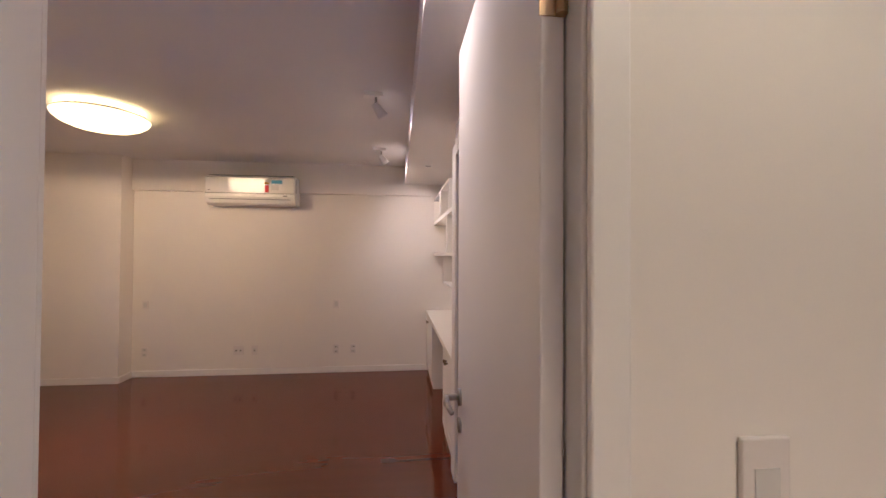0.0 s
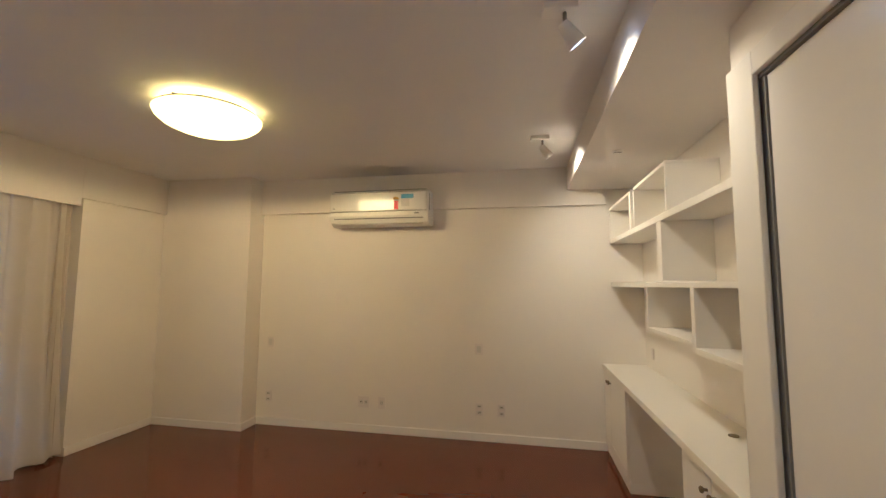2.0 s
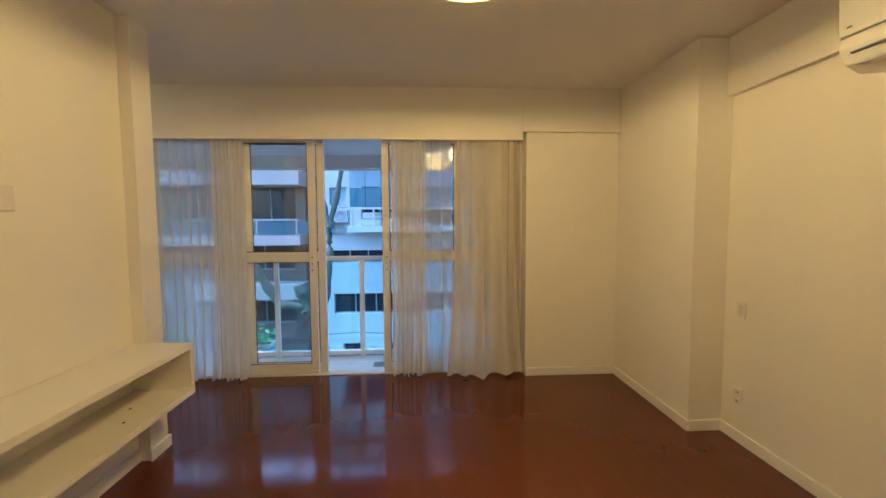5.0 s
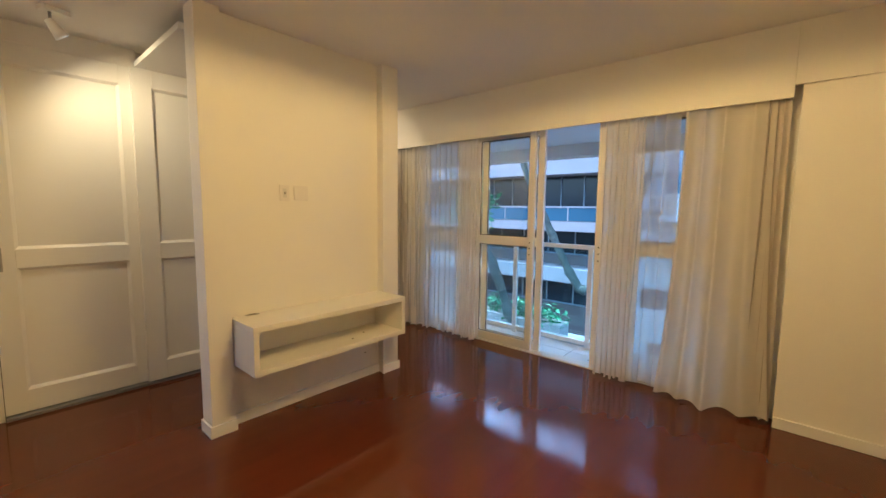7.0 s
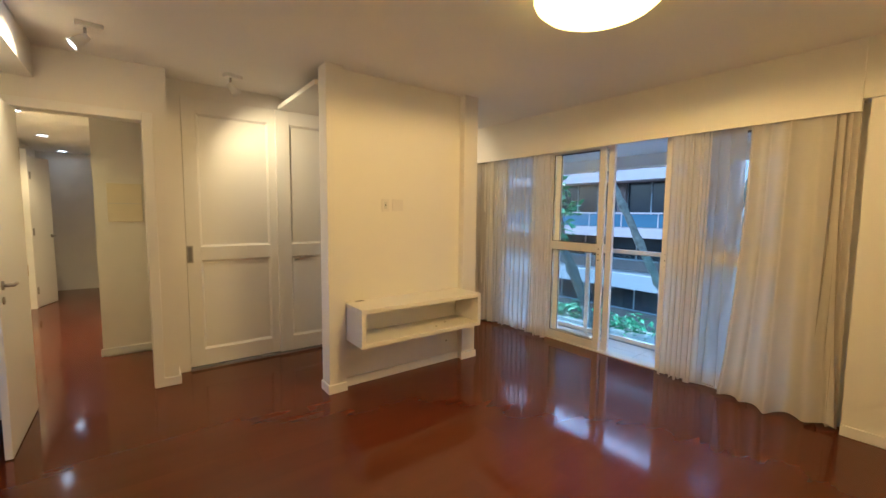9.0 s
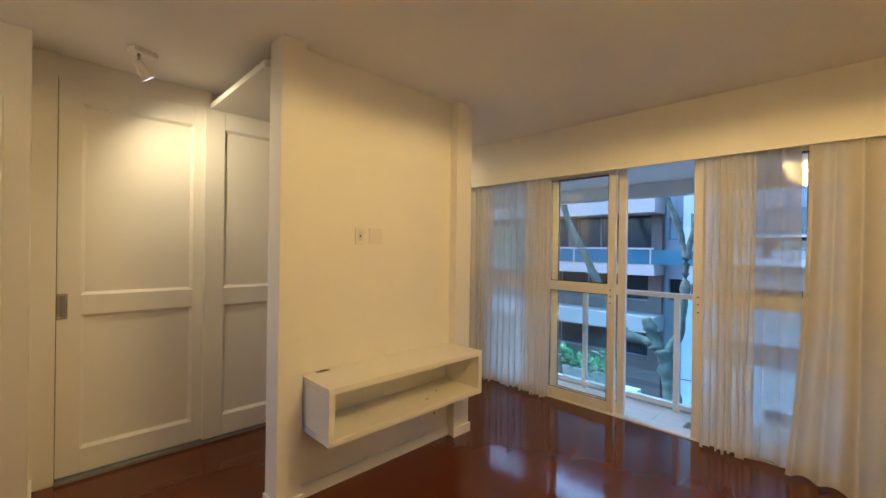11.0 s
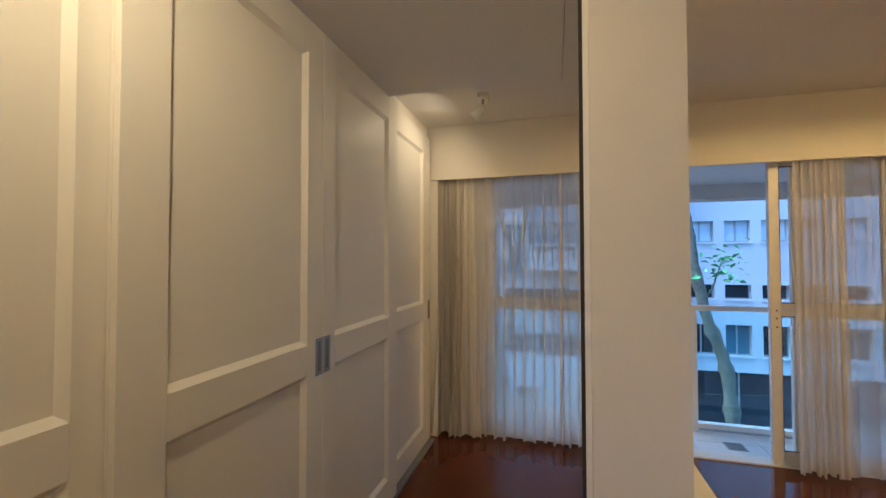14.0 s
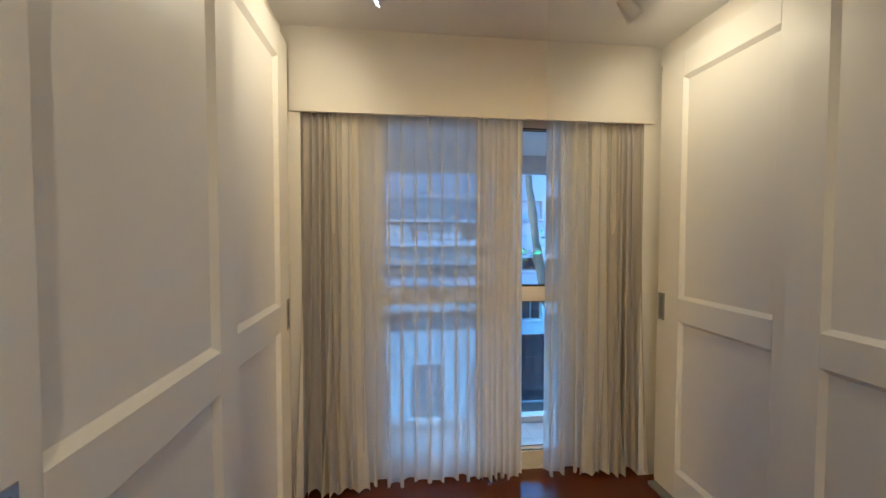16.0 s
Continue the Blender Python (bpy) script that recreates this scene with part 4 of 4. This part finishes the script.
for k in range(7):
    y = 0.72 + k * 0.62
    part("pane", B(XA + 1.07, XA + 1.09, y, y + 0.6, 1.99, 2.75), WINBLUE, bal, "blue tinted glass")
    part("pane", B(XA + 1.07, XA + 1.09, y, y + 0.6, 2.78, 3.79), GLAZE, bal, "pale grey reflecting glass")
condenser(XA, 5.57, 1.5)
condenser(XA, 0.12, 1.40)
for y in (1.5, 2.55, 3.4):
    ob = thing("outdoor_sofa", (XA + 0.6, y, 1.24), "pale cushioned seat on the opposite balcony", "sofa", "balcony seats")
    part("seat", B(XA + 0.3, XA + 0.9, y - 0.4, y + 0.4, 1.26, 1.52, bevel=0.04), BLD, ob)
    part("backrest", B(XA + 0.22, XA + 0.36, y - 0.4, y + 0.4, 1.53, 1.80, bevel=0.04), BLD, ob)
ob = thing("outdoor_chair", (XA + 0.8, 4.55, 1.24), "slim brown wooden chair on the opposite balcony", "chair")
for dx, dy in ((-0.2, -0.2), (-0.2, 0.2), (0.2, -0.2), (0.2, 0.2)):
    bm = bmesh.new()
    tube(bm, (XA + 0.8 + dx, 4.55 + dy, 1.241), (XA + 0.8 + dx * 0.8, 4.55 + dy * 0.8, 1.66), 0.025)
    part("leg", bm, SOIL, ob)
part("seat", B(XA + 0.58, XA + 1.02, 4.33, 4.77, 1.66, 1.71), SOIL, ob)
part("backrest", B(XA + 0.58, XA + 1.02, 4.72, 4.77, 1.72, 2.1), SOIL, ob)

rows = []
for k in range(8):
    y = 6.62 + k * 1.2
    rows += [(y, y + 0.85, 2.05, 2.85, BLIND, 2), (y, y + 0.85, -0.1, 0.45, DARKPANE, 1), (y, y + 0.85, -2.2, -1.05, WINBLUE if k % 2 else DARKPANE, 2), (y, y + 0.85, 4.4, 5.5, BLIND, 2)]
# Garage level: one dark pane put in for its shaded inside.
rows.append((6.6, 15.0, GROUND, -2.8, DARKPANE, 5))
facade("apartment_building", "pale blue-white apartment house with rows of small windows", XA - 0.6, 6.27, 17.5, 9.0, BLD2, rows)
facade("apartment_building", "brown apartment house with deep white balconies", XA - 0.7, -16.5, -1.5, 9.0, BROWN,
       [(-14.0, -9.5, 1.0, 2.9, DARKPANE, 4), (-9.0, -5.6, 1.0, 2.9, DARKPANE, 3), (-5.2, -1.9, 1.0, 2.9, DARKPANE, 3), (-14.0, -2.0, -0.65, 0.4, DARKPANE, 9), (-14.0, -2.0, -3.0, -1.75, DARKPANE, 9), (-14, -2.0, 4.0, 5.8, DARKPANE, 9)])
facade("apartment_building", "grey set-back house wall between two apartment houses", XA - 1.2, -1.5, -0.55, 9.0, BLD2, [(-1.4, -0.75, 1.9, 2.8, BLIND, 1), (-1.4, -0.75, -0.6, 0.3, DARKPANE, 1)])
for z, g in ((0.48, True), (-1.75, False), (2.92, False), (5.9, False)):
    ob = thing("house_balcony", (XA + 0.1, -8.5, z), "long white concrete balcony on the brown house", "balcony", "brown house balconies")
    part("slab", B(XA - 0.7, XA + 0.5, -16.0, -1.4, z, z + (0.4 if g else 0.62)), STONE, ob)
    if g:
        part("handrail", B(XA + 0.4, XA + 0.46, -16.0, -1.45, 1.48, 1.55), STONE, ob)
        for k in range(10):
            y = -15.8 + k * 1.58
            part("post", B(XA + 0.4, XA + 0.45, y, y + 0.05, 0.88, 1.48), STONE, ob)
            part("pane", B(XA + 0.42, XA + 0.44, y + 0.06, y + 1.57, 0.92, 1.46), WINBLUE, ob)
facade("apartment_building", "pale distant apartment house down the street", -24.0, -40.0, -16.6, 10.0, BLD2,
       [(-38 + 3 * k, -36.4 + 3 * k, z, z + 1.3, DARKPANE, 2) for k in range(7) for z in (-3.2, -0.4, 2.4, 5.2)])
facade("apartment_building", "pale distant apartment house up the street", -24.0, 17.6, 42.0, 10.0, BLD,
       [(19 + 3 * k, 20.6 + 3 * k, z, z + 1.3, DARKPANE, 2) for k in range(7) for z in (-3.2, -0.4, 2.4, 5.2)])


def limb(bm, pts, r0, r1):
    """A bent, knotty tapering limb through the points."""
    pts = [Vector(p) for p in pts]
    rnd = random.Random(len(pts) * 7 + int(r0 * 1000))
    fine = []
    for a, b in zip(pts, pts[1:]):
        for k in range(4):
            fine.append(a.lerp(b, k / 4) + Vector((rnd.uniform(-1, 1), rnd.uniform(-1, 1), 0)) * 0.015)
    fine.append(pts[-1])
    n = len(fine)
    rings = []
    for k, p in enumerate(fine):
        d = (fine[min(k + 1, n - 1)] - fine[max(k - 1, 0)]).normalized()
        q = d.to_track_quat("Z", "Y")
        r = (r0 + (r1 - r0) * k / (n - 1)) * (rnd.uniform(0.86, 1.12) if k % 5 else rnd.uniform(1.2, 1.45))
        rings.append([bm.verts.new(p + q @ Vector((r * math.cos(a * math.pi / 5), r * math.sin(a * math.pi / 5), 0))) for a in range(10)])
    for a, b in zip(rings, rings[1:]):
        for k in range(10):
            bm.faces.new((a[k], a[(k + 1) % 10], b[(k + 1) % 10], b[k]))
    bm.faces.new(rings[-1])
    return bm


def leaves(bm, centre, size, count, leaf, rnd):
    for _ in range(count):
        p = Vector(centre) + Vector((rnd.gauss(0, size[0]), rnd.gauss(0, size[1]), rnd.gauss(0, size[2])))
        q = Euler((rnd.uniform(-0.9, 0.9), rnd.uniform(-0.9, 0.9), rnd.uniform(0, 6.3))).to_matrix()
        s = leaf * rnd.uniform(0.6, 1.3)
        v = [bm.verts.new(p + q @ Vector(c) * s) for c in ((0, -0.5, 0), (0.28, 0.0, 0.08), (0, 0.6, -0.05), (-0.28, 0.0, 0.08))]
        bm.faces.new(v)
    return bm


rnd = random.Random(21)
TX = -15.0
tree = thing("tree", (TX, -0.02, GROUND), "bare-limbed street tree with pale mottled bark", "tree", "street trees")
part("trunk", limb(bmesh.new(), [(TX, 0.13, GROUND)] + [(TX, 0.01, -3.36), (TX, -0.09, -2.68), (TX, -0.23, -2.00), (TX, -0.28, -1.69)], 0.26, 0.21), BARK, tree, smooth=True)
part("limb", limb(bmesh.new(), [(TX, -0.23, -2.00), (TX, 0.15, -1.22), (TX, 0.29, -0.16), (TX, 0.33, 0.71), (TX, 0.34, 1.38)], 0.15, 0.10), BARK, tree, smooth=True)
part("limb", limb(bmesh.new(), [(TX, 0.34, 1.24), (TX, 0.53, 2.02), (TX, 0.75, 2.95), (TX, 0.94, 4.11), (TX, 1.00, 5.28)], 0.10, 0.07), BARK, tree, smooth=True)
part("limb", limb(bmesh.new(), [(TX, 0.34, 1.24), (TX, 0.13, 2.11), (TX, -0.17, 3.01), (TX, -0.55, 4.32), (TX, -0.73, 5.64)], 0.10, 0.07), BARK, tree, smooth=True)
part("limb", limb(bmesh.new(), [(TX, -0.24, -2.00), (TX, -0.58, -1.56), (TX, -1.02, -1.48), (TX, -1.44, -1.44), (TX, -1.93, -0.67), (TX, -2.54, 0.46), (TX, -3.06, 1.47), (TX, -3.66, 2.59), (TX, -4.08, 3.94), (TX, -4.46, 5.75)], 0.16, 0.10), BARK, tree, smooth=True)
part("cut_limb", limb(bmesh.new(), [(TX, -0.50, -1.69), (TX, -0.64, -1.17), (TX, -0.81, -0.79)], 0.19, 0.16), BARK, tree, smooth=True)
part("crown", leaves(bmesh.new(), (TX + 0.3, -0.02, 6.4), (0.9, 1.6, 0.6), 500, 0.28, rnd), LEAF, tree)
T2 = -13.0
tree = thing("tree", (T2, 5.99, GROUND), "slender leaning street tree with a few green sprigs", "tree", "street trees")
part("trunk", limb(bmesh.new(), [(T2, 5.99, GROUND)] + [(T2, 5.98, -2.70), (T2, 5.92, -1.67), (T2, 5.77, -1.03), (T2, 5.49, -0.26), (T2, 5.25, 0.81), (T2, 5.12, 1.76), (T2, 4.98, 2.73), (T2, 4.90, 3.84), (T2, 4.82, 5.40)], 0.17, 0.075), BARK, tree, smooth=True)
part("sprig", limb(bmesh.new(), [(T2, 5.38, 0.27), (T2, 5.58, 0.68), (T2, 5.80, 1.36)], 0.03, 0.01), BARK, tree, smooth=True)
part("sprig", limb(bmesh.new(), [(T2, 5.23, 0.87), (T2, 4.92, 0.96), (T2, 4.51, 0.89)], 0.022, 0.008), BARK, tree, smooth=True)
bm = leaves(bmesh.new(), (T2 + 0.1, 5.80, 1.29), (0.2, 0.30, 0.24), 80, 0.19, rnd)
leaves(bm, (T2 + 0.1, 4.71, 0.92), (0.15, 0.28, 0.08), 34, 0.17, rnd)
part("crown", bm, LEAF, tree)
T3 = -11.3
tree = thing("tree", (T3, -2.2, GROUND), "dark street tree with glossy green leaves", "tree", "street trees")
part("trunk", limb(bmesh.new(), [(T3, -1.7, GROUND), (T3, -1.9, -2.0), (T3, -2.4, -0.8), (T3, -3.0, 0.3), (T3, -3.3, 1.4), (T3, -3.6, 3.0)], 0.18, 0.09), BARK, tree, smooth=True)
bm = bmesh.new()
for c in ((-3.6, 1.7), (-3.3, 2.3), (-3.1, 0.9), (-3.9, 1.2), (-2.9, 1.6), (-3.5, 3.0)):
    leaves(bm, (T3 + 0.2, c[0], c[1]), (0.25, 0.24, 0.2), 55, 0.24, rnd)
part("crown", bm, LEAF, tree)
ob = thing("flower_box", (-12, -2.2, -2.6), "clay planter box full of trailing green plants", "planter")
part("trough", B(-12.4, -11.8, -4.2, -0.6, -2.55, -1.95, bevel=0.03), SOIL, ob)
part("ledge", B(-13.2, -11.7, -4.6, -0.3, -2.75, -2.551), CONC, ob)
part("ledge_post", B(-12.6, -12.3, -2.5, -2.2, GROUND, -2.751), CONC, ob)
bm = bmesh.new()
for k in range(12):
    leaves(bm, (-12.05, -4.0 + k * 0.29, -1.78 + 0.1 * math.sin(k * 2.1)), (0.16, 0.16, 0.14), 45, 0.19, rnd)
leaves(bm, (-11.78, -0.95, -2.2), (0.03, 0.12, 0.2), 40, 0.13, rnd)
leaves(bm, (-11.78, -2.3, -2.15), (0.03, 0.12, 0.15), 30, 0.13, rnd)
part("foliage", bm, LEAF, ob)


def number(text, y, z):
    data = bpy.data.curves.new("house_number", "FONT")
    data.body, data.size, data.extrude = text, 0.32, 0.01
    ob = new("house_number", data)
    ob.matrix_world = Matrix.Translation((XA + 0.012, y, z)) @ Matrix(((0, 0, 1, 0), (1, 0, 0, 0), (0, 1, 0, 0), (0, 0, 0, 1)))
    data.materials.append(GRILLE)
    tagged(ob, "dark house number on the white rendered wall", "number")
    return ob


number("22", 5.98, -3.68)
number("26", 1.28, -4.1)
ob = thing("street_cable", (XA + 2.0, 3.0, -3.0), "thin black street cable sagging along the facade", "cable")
bm = bmesh.new()
pts = [(XA + 2.0, -16 + 4.25 * k, -2.75 - 0.25 * math.sin(k * math.pi / 2) ** 2) for k in range(9)]
for a, b in zip(pts, pts[1:]):
    tube(bm, a, b, 0.012, sides=6)
part("cable", bm, DARK, ob)
for y in (-16.0, 18.0):
    bm = bmesh.new()
    tube(bm, (XA + 2.0, y, GROUND), (XA + 2.0, y, 2.5), 0.14, 0.11)
    part("pole", bm, CONC, ob)

# ---------------------------------------------------------------- floor planks
floor = bpy.data.objects["floor"]
rnd = random.Random(4)
PW, PL = 0.19, 1.28
shared = {}
y = -0.16
row = 0
while y < NORTH + 0.05:
    x = -4.48 + (-(row * 0.43) % PL) - PL
    x0_lim = -4.47 if y > 0.6 else -1.1
    while x < 1.5:
        a, b = max(x, x0_lim), min(x + PL, 1.49)
        if b - a > 0.03:
            key = round(b - a, 3)
            if key not in shared:
                bm = B(-key / 2, key / 2, -PW / 2, PW / 2, -0.012, 0.0)
                bm.verts.ensure_lookup_table()
                data = bpy.data.meshes.new("plank")
                bmesh.ops.recalc_face_normals(bm, faces=bm.faces)
                bm.to_mesh(data)
                bm.free()
                data.materials.append(FLOOR)
                shared[key] = data
            ob = new("plank", shared[key])
            ob.parent = floor
            ob.location = ((a + b) / 2, y + PW / 2, -0.0002)
        x += PL
    y += PW
    row += 1
bm = B(-0.3, 1.5, -5.6, -0.162, -0.012, -0.0004)
structure("floor_hall", bm, FLOOR, "dark red-brown glossy wooden hallway floor", "floor")
